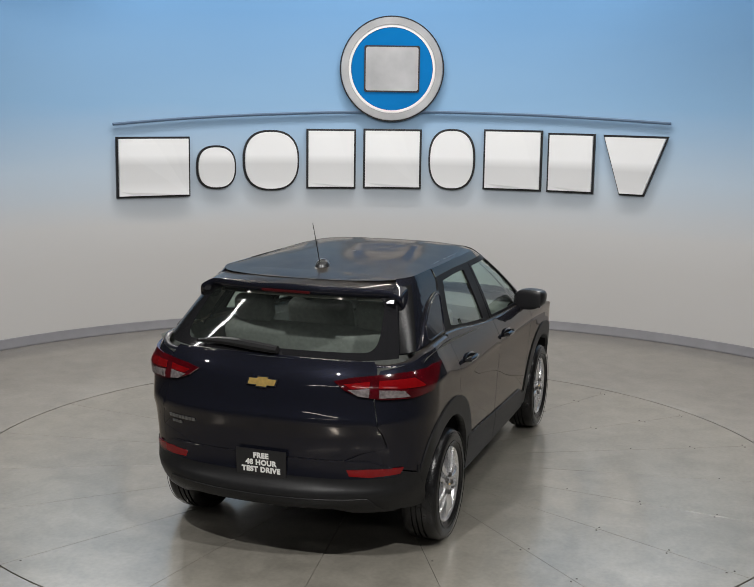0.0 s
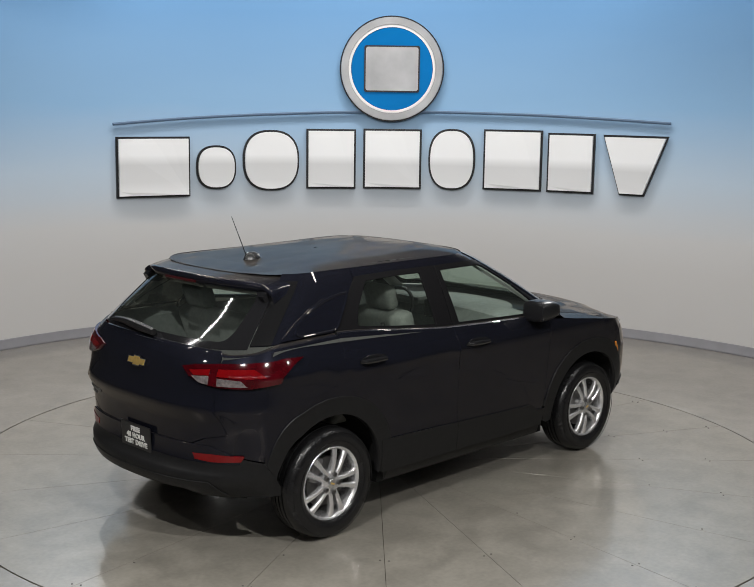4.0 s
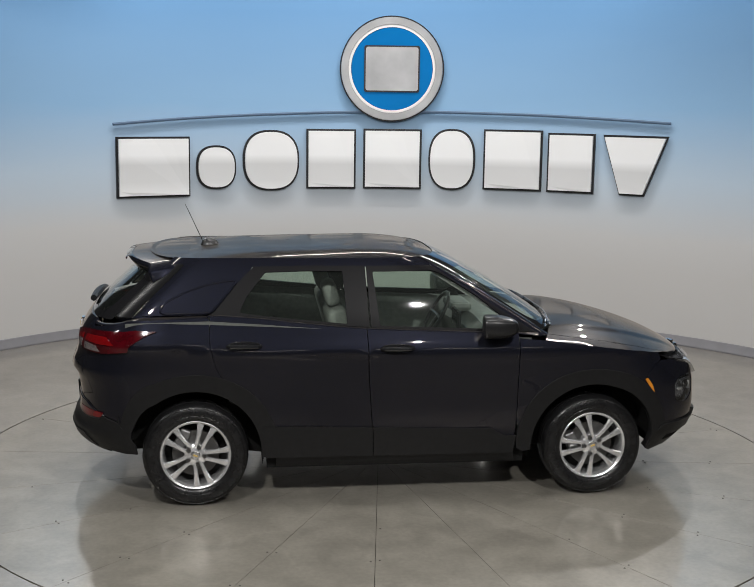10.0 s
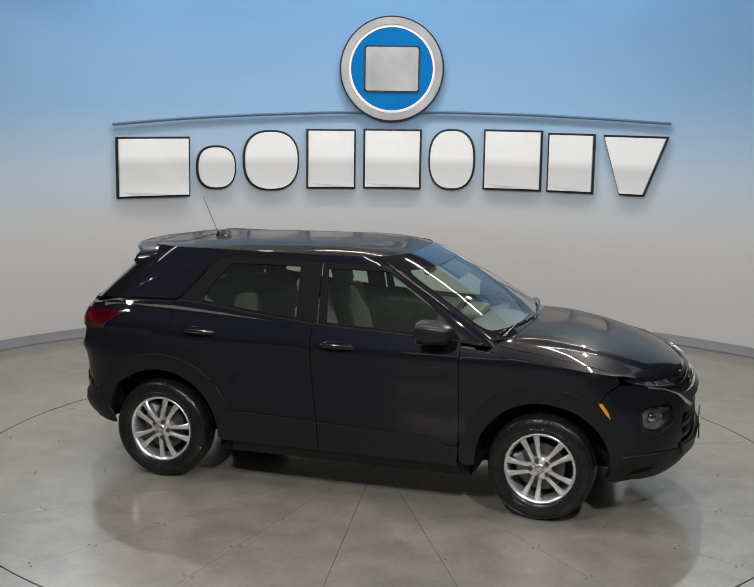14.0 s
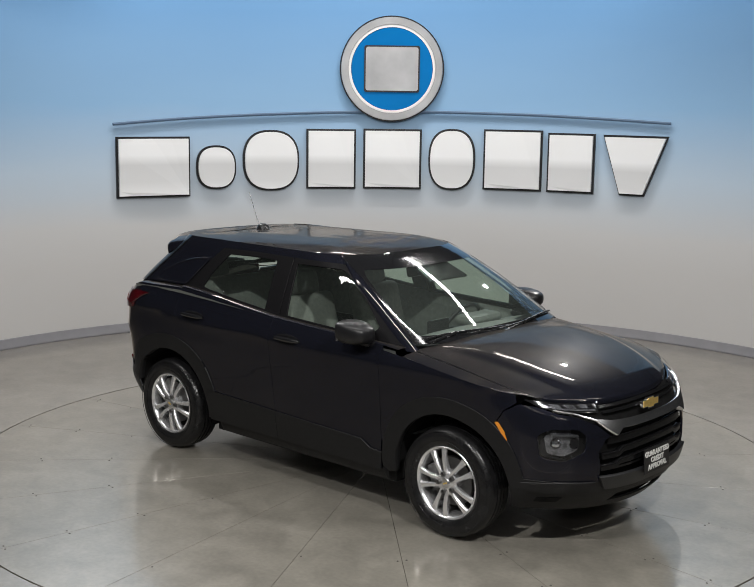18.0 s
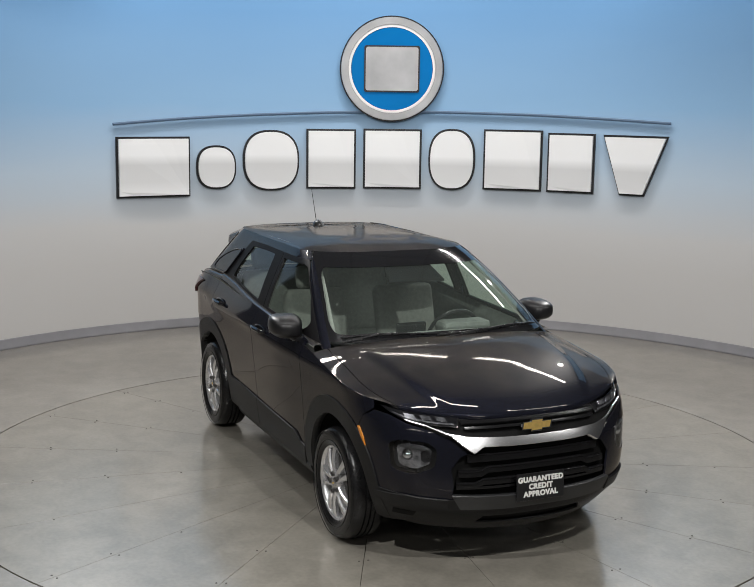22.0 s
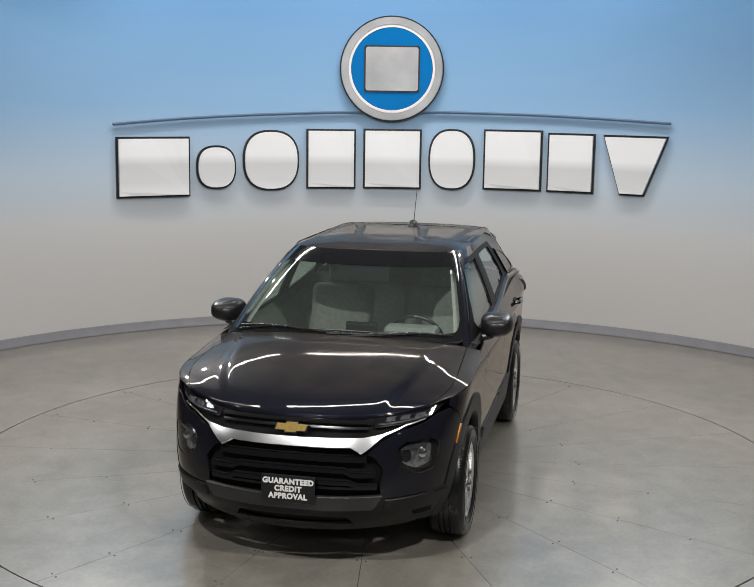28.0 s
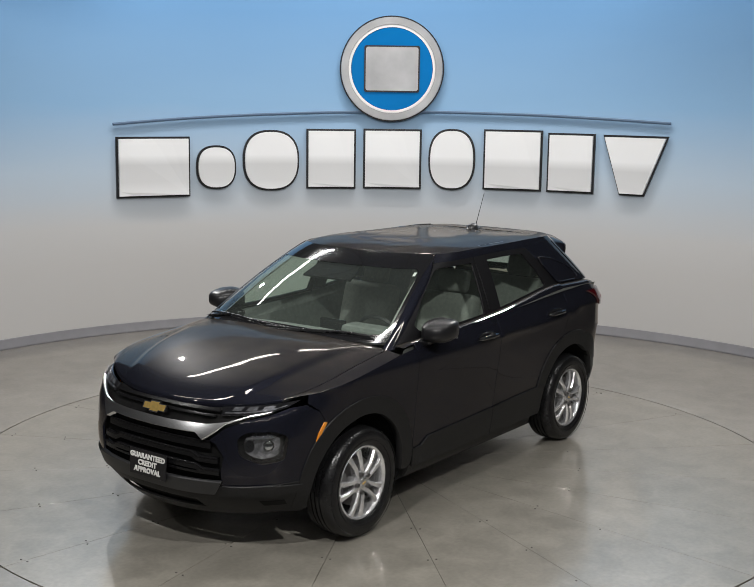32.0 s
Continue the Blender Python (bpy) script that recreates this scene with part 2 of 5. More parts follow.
M_RED2 = mat("bright_red_lens", (0.125, 0.002, 0.003), 0.10, coat=0.5, spec=0.2, vary=0.15, scale=20)
M_CLEARLENS = mat("frosted_clear_lens", (0.12, 0.105, 0.105), 0.15, coat=1.0, vary=0.45, scale=45)
M_DEEPRED = mat("deep_red_lens", (0.035, 0.003, 0.004), 0.1, coat=1.0)
M_AMBER = mat("amber_lens", (0.55, 0.19, 0.010), 0.2, coat=1.0)
M_GOLD = mat("gold_badge", (0.72, 0.50, 0.16), 0.28, 0.7, vary=0.12, scale=60)
M_WHITE = mat("white_print", (0.60, 0.60, 0.58), 0.5)
M_PLATE = mat("black_plate", (0.008, 0.008, 0.009), 0.3)
M_SEAT = mat("pale_grey_seat_cloth", (0.20, 0.205, 0.19), 0.85, vary=0.12, scale=40, bump=0.001, bump_scale=300)
M_SEATDK = mat("dark_seat_cloth", (0.20, 0.21, 0.195), 0.85, vary=0.12, scale=40)
M_CABIN = mat("dark_cabin_plastic", (0.14, 0.15, 0.14), 0.6, vary=0.15, scale=30)
M_LINER = mat("grey_headliner", (0.27, 0.27, 0.255), 0.9, vary=0.06, scale=60)
M_FLOOR = concrete("sealed_concrete", (0.181, 0.170, 0.152), (0.201, 0.189, 0.169), (0.226, 0.213, 0.191), 0.34)
M_TABLE = concrete("platform_concrete", (0.176, 0.164, 0.140), (0.196, 0.183, 0.157), (0.220, 0.206, 0.178), 0.34)
M_SEAM = mat("dark_joint", (0.095, 0.089, 0.08), 0.8, vary=0.3, scale=30)
M_WALL = mural("studio_wall_paint")
M_BASE = mat("grey_vinyl_base", (0.19, 0.187, 0.20), 0.45, vary=0.06, scale=6)
M_HALL = mat("hall_wall_paint", (0.17, 0.175, 0.18), 0.7, vary=0.1, scale=2)
M_CEIL = mat("ceiling_tile", (0.13, 0.13, 0.13), 0.9, vary=0.06, scale=9)
M_GRID = mat("ceiling_grid", (0.05, 0.05, 0.05), 0.5)
M_LAMP = mat("lamp_housing", (0.06, 0.06, 0.065), 0.4, 0.4)
M_SIGNS = mat("silver_sign_paint", (0.44, 0.44, 0.45), 0.32, 0.5, vary=0.18, scale=2.5)
M_SIGNW = sheen_face("sheen_white_sign")
M_SIGNB = mat("black_sign_edge", (0.012, 0.012, 0.014), 0.35)
M_SIGNBLUE = mat("blue_sign_enamel", (0.001, 0.19, 0.54), 0.4, spec=0.08, vary=0.08, scale=2)
M_SIGNLINE = mat("slate_sign_bar", (0.10, 0.16, 0.25), 0.5)
BACK_W, MID_W, FRONT_W, SPOT_W = 50.0, 90.0, 56.0, 30.0

BEAM_W, KEY_W = 290.0, 750.0


# ---- mesh helpers ----
def put_mesh(name, verts, faces, material, parent=None, smooth=True, label="", normals=None):
    me = bpy.data.meshes.new(name)
    me.from_pydata([tuple(v) for v in verts], [], faces)
    me.materials.append(material)
    me.polygons.foreach_set("use_smooth", [smooth] * len(me.polygons))
    me.update()
    if normals is not None:
        me.normals_split_custom_set_from_vertices([tuple(n) for n in normals])
    ob = new(name, me)
    if parent is not None:
        ob.parent = parent
    if label:
        tagged(ob, label)
    return ob


def part(name, bm, material, parent, label="", smooth=False, angle=35):
    """Links a bmesh as one mesh object under a thing or a part."""
    me = bpy.data.meshes.new(name)
    bmesh.ops.recalc_face_normals(bm, faces=bm.faces)
    if smooth:
        lim = radians(angle)
        for f in bm.faces:
            f.smooth = True
        for e in bm.edges:
            if len(e.link_faces) == 2 and e.calc_face_angle(0) > lim:
                e.smooth = False
    bm.to_mesh(me)
    bm.free()
    me.materials.append(material)
    ob = new(name, me)
    if parent is not None:
        ob.parent = parent
    if label:
        tagged(ob, label)
    return ob


def box(bm, c, s, bevel=0.0, m=None, seg=2):
    g = bmesh.ops.create_cube(bm, size=1.0)["verts"]
    for v in g:
        v.co = Vector((v.co.x * s[0], v.co.y * s[1], v.co.z * s[2]))
    if bevel:
        ed = list({e for v in g for e in v.link_edges})
        r = bmesh.ops.bevel(bm, geom=ed, offset=bevel, segments=seg, profile=0.5, affect="EDGES")
        g = list({v for f in r["faces"] for v in f.verts} | {v for v in g if v.is_valid})
    t = Matrix.Translation(c)
    if m is not None:
        t = t @ m
    for v in g:
        v.co = t @ v.co
    return g


def tube(bm, pts, rad, seg=8, cap=True):
    """A round bar along points; rad is one radius or one per point."""
    pts = [Vector(p) for p in pts]
    rads = rad if isinstance(rad, (list, tuple)) else [rad] * len(pts)
    rings = []
    for i, p in enumerate(pts):
        d = (pts[min(i + 1, len(pts) - 1)] - pts[max(i - 1, 0)]).normalized()
        a = d.orthogonal().normalized() if i == 0 else (rings_a - d * rings_a.dot(d)).normalized()
        rings_a = a
        b = d.cross(a)
        rings.append([bm.verts.new(p + (a * math.cos(k * math.tau / seg) + b * math.sin(k * math.tau / seg)) * rads[i]) for k in range(seg)])
    for r0, r1 in zip(rings, rings[1:]):
        for k in range(seg):
            bm.faces.new((r0[k], r0[(k + 1) % seg], r1[(k + 1) % seg], r1[k]))
    if cap:
        bm.faces.new(rings[0][::-1])
        bm.faces.new(rings[-1])


def revolve(bm, prof, axis="y", seg=48, closed=False):
    """Profile of (radius, along) turned about an axis through the origin."""
    rings = []
    for r, a in prof:
        ring = []
        for k in range(seg):
            c, s = math.cos(k * math.tau / seg) * r, math.sin(k * math.tau / seg) * r
            ring.append(bm.verts.new((c, a, s) if axis == "y" else (c, s, a)))
        rings.append(ring)
    pairs = list(zip(rings, rings[1:])) + ([(rings[-1], rings[0])] if closed else [])
    for r0, r1 in pairs:
        for k in range(seg):
            bm.faces.new((r0[k], r0[(k + 1) % seg], r1[(k + 1) % seg], r1[k]))


def prism(bm, outline, fn0, fn1):
    """Closed solid between two images of one outline."""
    a = [bm.verts.new(fn0(*p)) for p in outline]
    b = [bm.verts.new(fn1(*p)) for p in outline]
    n = len(a)
    bm.faces.new(a[::-1])
    bm.faces.new(b)
    for i in range(n):
        bm.faces.new((a[i], a[(i + 1) % n], b[(i + 1) % n], b[i]))


def grid_mesh(name, rows, material, parent=None, label="", thick=0.0, closed_u=False):
    """A smooth sheet through rows of points; thick gives it an inner side."""
    n, m = len(rows), len(rows[0])
    verts = [Vector(p) for r in rows for p in r]
    faces = []
    for i in range(n - 1):
        for j in range(m if closed_u else m - 1):
            k = (j + 1) % m
            faces.append((i * m + j, i * m + k, (i + 1) * m + k, (i + 1) * m + j))
    # outward is away from the car's middle
    mid = Vector((sum(v.x for v in verts) / len(verts) * 0.6, 0, 0.7))
    out = 0.0
    for f in faces:
        a, b, c, d = (verts[i] for i in f)
        out += (c - a).cross(d - b).dot((a + c) / 2 - mid)
    if out < 0:
        faces = [tuple(reversed(f)) for f in faces]
    ob = put_mesh(name, verts, faces, material, parent, True, label)
    if thick:
        md = ob.modifiers.new("thickness", "SOLIDIFY")
        md.thickness, md.offset = thick, 0
    return ob


def curve(pts):
    """Smooth interpolation through (t, value) pairs."""
    xs, ys = [p[0] for p in pts], [p[1] for p in pts]
    n = len(xs)
    h = [xs[i + 1] - xs[i] for i in range(n - 1)]
    d = [(ys[i + 1] - ys[i]) / h[i] for i in range(n - 1)]
    mm = [d[0]] + [0.0 if d[i - 1] * d[i] <= 0 else (h[i - 1] + h[i]) / ((h[i] * 0.5 + h[i - 1] * 0.5) / d[i - 1] + (h[i - 1] * 0.5 + h[i] * 0.5) / d[i]) for i in range(1, n - 1)] + [d[-1]]

    def f(t):
        if t <= xs[0]:
            return ys[0] + mm[0] * (t - xs[0]) * 0.5
        if t >= xs[-1]:
            return ys[-1] + mm[-1] * (t - xs[-1]) * 0.5
        i = 0
        while t > xs[i + 1]:
            i += 1
        u = (t - xs[i]) / h[i]
        u2, u3 = u * u, u * u * u
        return (2 * u3 - 3 * u2 + 1) * ys[i] + (u3 - 2 * u2 + u) * h[i] * mm[i] + (3 * u2 - 2 * u3) * ys[i + 1] + (u3 - u2) * h[i] * mm[i + 1]
    return f


def dense(poly, step):
    out = []
    for a, b in zip(poly, poly[1:] + poly[:1]):
        k = max(1, int(math.ceil(math.hypot(b[0] - a[0], b[1] - a[1]) / step)))
        out += [(a[0] + (b[0] - a[0]) * i / k, a[1] + (b[1] - a[1]) * i / k) for i in range(k)]
    return out


def inside(px, py, poly):
    """Even-odd test for arrays of points."""
    px, py = np.asarray(px), np.asarray(py)
    hit = np.zeros(px.shape, bool)
    x0, y0 = poly[-1]
    for x1, y1 in poly:
        if y0 != y1:
            hit ^= ((y0 > py) != (y1 > py)) & (px < (x1 - x0) * (py - y0) / (y1 - y0) + x0)
        x0, y0 = x1, y1
    return hit


def rounded(poly, r, k=4):
    """Rounds a polygon's corners."""
    out = []
    n = len(poly)
    for i in range(n):
        p0, p1, p2 = Vector(poly[i - 1]), Vector(poly[i]), Vector(poly[(i + 1) % n])
        a, b = p0 - p1, p2 - p1
        d = min(r, a.length * 0.45, b.length * 0.45)
        s, e = p1 + a.normalized() * d, p1 + b.normalized() * d
        for j in range(k + 1):
            u = j / k
            q = s * (1 - u) ** 2 + p1 * (2 * u * (1 - u)) + e * u * u
            out.append((q.x, q.y))
    return out


def sheet(name, outline, fn, material, parent, label="", step=0.045, lift=0.0, flange=0.014, edge=0.012, holes=(), mirror=False):
    """A body panel: the outline, in the surface's own coordinates, is filled with a regular net, laid on the surface fn
    and turned in at its rim. lift raises it; mirror makes the other side's twin."""
    ol = dense(list(outline), min(step, edge * 3))
    hs = [dense(list(hh), min(step, edge * 3)) for hh in holes]
    xs, ys = [p[0] for p in ol], [p[1] for p in ol]
    gx, gy = np.meshgrid(np.arange(math.floor(min(xs) / step), math.ceil(max(xs) / step) + 1) * step, np.arange(math.floor(min(ys) / step), math.ceil(max(ys) / step) + 1) * step)
    gx, gy = gx.ravel(), gy.ravel()
    ok = inside(gx, gy, ol)
    for hh in hs:
        ok &= ~inside(gx, gy, hh)
    rim = np.array(ol + [p for hh in hs for p in hh])
    gx, gy = gx[ok], gy[ok]
    if len(gx):
        far = np.min(np.hypot(gx[:, None] - rim[None, :, 0], gy[:, None] - rim[None, :, 1]), axis=1) > step * 0.4
        gx, gy = gx[far], gy[far]
    pts = [Vector(p) for p in rim] + [Vector((a, b)) for a, b in zip(gx, gy)]
    edges, k = [], 0
    for loop in [ol] + hs:
        edges += [(k + i, k + (i + 1) % len(loop)) for i in range(len(loop))]
        k += len(loop)
    v2, e2, f2, ov, oe, of = delaunay_2d_cdt(pts, edges, [], 0, 1e-6)
    cx = [sum(v2[i].x for i in f) / len(f) for f in f2]
    cy = [sum(v2[i].y for i in f) / len(f) for f in f2]
    keep = inside(cx, cy, ol)
    for hh in hs:
        keep &= ~inside(cx, cy, hh)
    faces = [tuple(f) for f, g in zip(f2, keep) if g]
    d = 0.003
    pos, nor = [], []
    for v in v2:
        p = fn(v.x, v.y)
        n = (fn(v.x + d, v.y) - fn(v.x - d, v.y)).cross(fn(v.x, v.y + d) - fn(v.x, v.y - d))
        n.normalize()
        pos.append(p)
        nor.append(n)
    # outward is away from the car's middle
    c = Vector((sum(p.x for p in pos) / len(pos) * 0.6, 0, 0.7))
    sg = 1.0 if sum(n.dot(p - c) for n, p in zip(nor, pos)) > 0 else -1.0
    nor = [n * sg for n in nor]
    verts = [p + n * lift for p, n in zip(pos, nor)]
    out = []
    for f in faces:
        a, b, e = (verts[i] for i in f[:3])
        out.append(tuple(f) if (b - a).cross(e - a).dot(nor[f[0]]) > 0 else tuple(reversed(f)))
    faces = out
    if flange:
        used = {}
        for f in faces:
            for i, j in zip(f, f[1:] + f[:1]):
                if (j, i) in used:
                    used.pop((j, i))
                else:
                    used[(i, j)] = True
        for i, j in used:
            a, b = verts[i], verts[j]
            fnm = (b - a).cross(nor[i]).normalized()
            k = len(verts)
            verts += [a, b, b - nor[j] * flange, a - nor[i] * flange]
            nor += [(nor[i] + fnm).normalized(), (nor[j] + fnm).normalized(), fnm, fnm]
            faces.append((k + 1, k, k + 3, k + 2))
    if mirror:
        verts = [Vector((v.x, -v.y, v.z)) for v in verts]
        nor = [Vector((n.x, -n.y, n.z)) for n in nor]
        faces = [tuple(reversed(f)) for f in faces]
    return put_mesh(name, verts, faces, material, parent, True, label, nor)


def both(name, outline, fn, material, parent, label="", **kw):
    return [sheet(name, outline, fn, material, parent, label, **kw), sheet(name, outline, fn, material, parent, label, mirror=True, **kw)]


def words(name, lines, size, material, parent, m, gap=1.25, depth=0.0012):
    """Printed words as one flat mesh, centred at the pose m."""
    cu = bpy.data.curves.new(name, "FONT")
    cu.body, cu.size, cu.align_x, cu.align_y, cu.space_line = "\n".join(lines), size, "CENTER", "CENTER", gap
    cu.extrude, cu.offset, cu.space_character = depth, size * 0.05, 1.12
    tmp = new(name, cu)
    bpy.context.view_layer.update()
    me = bpy.data.meshes.new_from_object(tmp.evaluated_get(bpy.context.evaluated_depsgraph_get()))
    bpy.data.objects.remove(tmp)
    me.materials.clear()
    me.materials.append(material)
    me.transform(m)
    ob = new(name, me)
    ob.parent = parent
    return ob


# ---- the hall ----
def hall():
    bm = bmesh.new()
    prev = None
    a = [(WALL_C[0] + WALL_R * math.sin(t), WALL_C[1] + WALL_R * math.cos(t)) for t in [radians(d) for d in range(-54, 55, 2)]]
    # floor: one sheet with a round well for the platform
    n = 120
    inner = [bm.verts.new((math.cos(k * math.tau / n) * (TABLE_R + 0.013), math.sin(k * math.tau / n) * (TABLE_R + 0.013), 0)) for k in range(n)]
    low = [bm.verts.new((v.co.x, v.co.y, -0.05)) for v in inner]
    outer = []
    for k in range(n):
        c, s = math.cos(k * math.tau / n), math.sin(k * math.tau / n)
        f = min(HALL_W / abs(c) if abs(c) > 1e-6 else 1e9, (HALL_BACK if s > 0 else -HALL_FRONT) / abs(s) if abs(s) > 1e-6 else 1e9)
        outer.append(bm.verts.new((c * f, s * f, 0)))
    for k in range(n):
        j = (k + 1) % n
        bm.faces.new((inner[k], inner[j], outer[j], outer[k]))
        bm.faces.new((low[k], low[j], inner[j], inner[k]))
    tagged(part("floor", bm, M_FLOOR, None), "grey sealed concrete floor round a turning platform", "floor", kind="structure")
    bm = bmesh.new()
    bmesh.ops.create_circle(bm, cap_ends=True, radius=TABLE_R + 0.05, segments=96, matrix=Matrix.Translation((0, 0, -0.045)))
    tagged(part("pit", bm, M_SEAM, None), "dark joint round the turning platform", "floor", kind="structure")
    # curved studio wall with thickness
    rows = []
    for r, z in ((WALL_R, 0.0), (WALL_R, WALL_H), (WALL_R + 0.15, WALL_H), (WALL_R + 0.15, 0.0)):
        k = r / WALL_R
        rows.append([(WALL_C[0] + (x - WALL_C[0]) * k, WALL_C[1] + (y - WALL_C[1]) * k, z) for x, y in a])
    verts, faces = [], []
    for r in rows:
        verts += r
    m = len(a)
    for i in range(3):
        for j in range(m - 1):
            faces.append((i * m + j, i * m + j + 1, (i + 1) * m + j + 1, (i + 1) * m + j))
    for j in (0, m - 1):
        faces.append((j, m + j, 2 * m + j, 3 * m + j))
    w = put_mesh("wall_studio", verts, faces, M_WALL, None, False)
    inner_n = set(range(2 * m))
    for p in w.data.polygons:
        p.use_smooth = all(v in inner_n for v in p.vertices)
    tagged(w, "curved studio wall, pale grey running up into painted blue sky", "wall", kind="structure")
    # vinyl base along its foot
    verts, faces = [], []
    prof = ((-0.001, 0.0), (-0.034, 0.0), (-0.016, 0.02), (-0.010, 0.095), (-0.006, 0.104), (-0.001, 0.104))
    for dr, z in prof:
        k = (WALL_R + dr) / WALL_R
        verts += [(WALL_C[0] + (x - WALL_C[0]) * k, WALL_C[1] + (y - WALL_C[1]) * k, z) for x, y in a]
    for i in range(len(prof) - 1):
        for j in range(m - 1):
            faces.append((i * m + j, i * m + j + 1, (i + 1) * m + j + 1, (i + 1) * m + j))
    tagged(put_mesh("baseboard", verts, faces, M_BASE, None, True), "grey vinyl cove base along the curved wall", "baseboard", kind="structure")
    # outer walls and ceiling of the hall
    t = 0.2
    for name, c, s in (("wall_left", (-HALL_W - t / 2, (HALL_FRONT + HALL_BACK) / 2, HALL_H / 2), (t, HALL_BACK - HALL_FRONT, HALL_H)),
                       ("wall_right", (HALL_W + t / 2, (HALL_FRONT + HALL_BACK) / 2, HALL_H / 2), (t, HALL_BACK - HALL_FRONT, HALL_H)),
                       ("wall_front", (0, HALL_FRONT - t / 2, HALL_H / 2), (2 * HALL_W, t, HALL_H)),
                       ("wall_back", (0, HALL_BACK + t / 2, HALL_H / 2), (2 * HALL_W, t, HALL_H))):
        bm = bmesh.new()
        box(bm, c, s)
        tagged(part(name, bm, M_HALL, None), "plain dark grey hall wall", "wall", kind="structure")
    bm = bmesh.new()
    box(bm, (0, (HALL_FRONT + HALL_BACK) / 2, HALL_H + 0.1), (2 * HALL_W + 2 * t, HALL_BACK - HALL_FRONT + 2 * t, 0.2))
    tagged(part("ceiling", bm, M_CEIL, None), "dark tiled suspended ceiling", "ceiling", kind="structure")
    bm = bmesh.new()
    for i in range(-7, 8):
        box(bm, (i * 1.5, (HALL_FRONT + HALL_BACK) / 2, HALL_H - 0.012), (0.05, HALL_BACK - HALL_FRONT, 0.02))
    for j in range(-9, 6):
        box(bm, (0, j * 1.5, HALL_H - 0.016), (2 * HALL_W, 0.05, 0.02))
    tagged(part("ceiling_grid", bm, M_GRID, None), "dark metal grid of the suspended ceiling", "ceiling", kind="structure")


def platform():
    """The round turning platform: twenty wedge slabs of concrete with bolt caps along the joints."""
    top = tagged(new("turning_platform"), "round flush concrete turning platform in twenty wedges", "turntable")
    n, k = 20, 8
    gap = 0.0014
    for i in range(n):
        a0 = radians(-80.2 + i * 18.0)
        a1 = a0 + radians(18.0)
        # straight joints of even width
        def at(r, a, off):
            return Vector((r * math.cos(a) - off * math.sin(a), r * math.sin(a) + off * math.cos(a), 0))
        pts = [at(0.08, a0, gap), at(TABLE_R, a0, gap)] + [at(TABLE_R, a0 + (a1 - a0) * j / k, 0) for j in range(1, k)] + [at(TABLE_R, a1, -gap), at(0.08, a1, -gap)]
        bm = bmesh.new()
        lo = [bm.verts.new(p + Vector((0, 0, -0.04))) for p in pts]
        sh = [bm.verts.new(p + Vector((0, 0, -0.0005))) for p in pts]
        ct = sum(pts, Vector()) / len(pts)
        hi = [bm.verts.new(p + (ct - p).normalized() * 0.0005) for p in pts]
        for r0, r1 in ((lo, sh), (sh, hi)):
            for j in range(len(pts)):
                q = (j + 1) % len(pts)
                bm.faces.new((r0[j], r0[q], r1[q], r1[j]))
        bm.faces.new(hi)
        part("slab", bm, M_TABLE, top)
    caps = None
    for i in range(n):
        a = radians(-80.2 + i * 18.0)
        for r in (1.46, 1.96, 2.45, 2.86):
            for off in (-0.026, 0.026):
                if math.sin(i * 12.9898 + r * 78.233 + off * 371.0) < -0.1:
                    continue
                if caps is None:
                    bm = bmesh.new()
                    bmesh.ops.create_cone(bm, cap_ends=True, segments=10, radius1=0.0065, radius2=0.0055, depth=0.004)
                    caps = part("bolt_cap", bm, M_SEAM, top)
                    c = caps
                else:
                    c = new("bolt_cap", caps.data)
                    c.parent = top
                jog = 0.012 * math.sin(i * 5.1 + r * 9.7 + off * 40)
                c.location = ((r + jog) * math.cos(a) - off * math.sin(a), (r + jog) * math.sin(a) + off * math.cos(a), 0.0015)
    return top


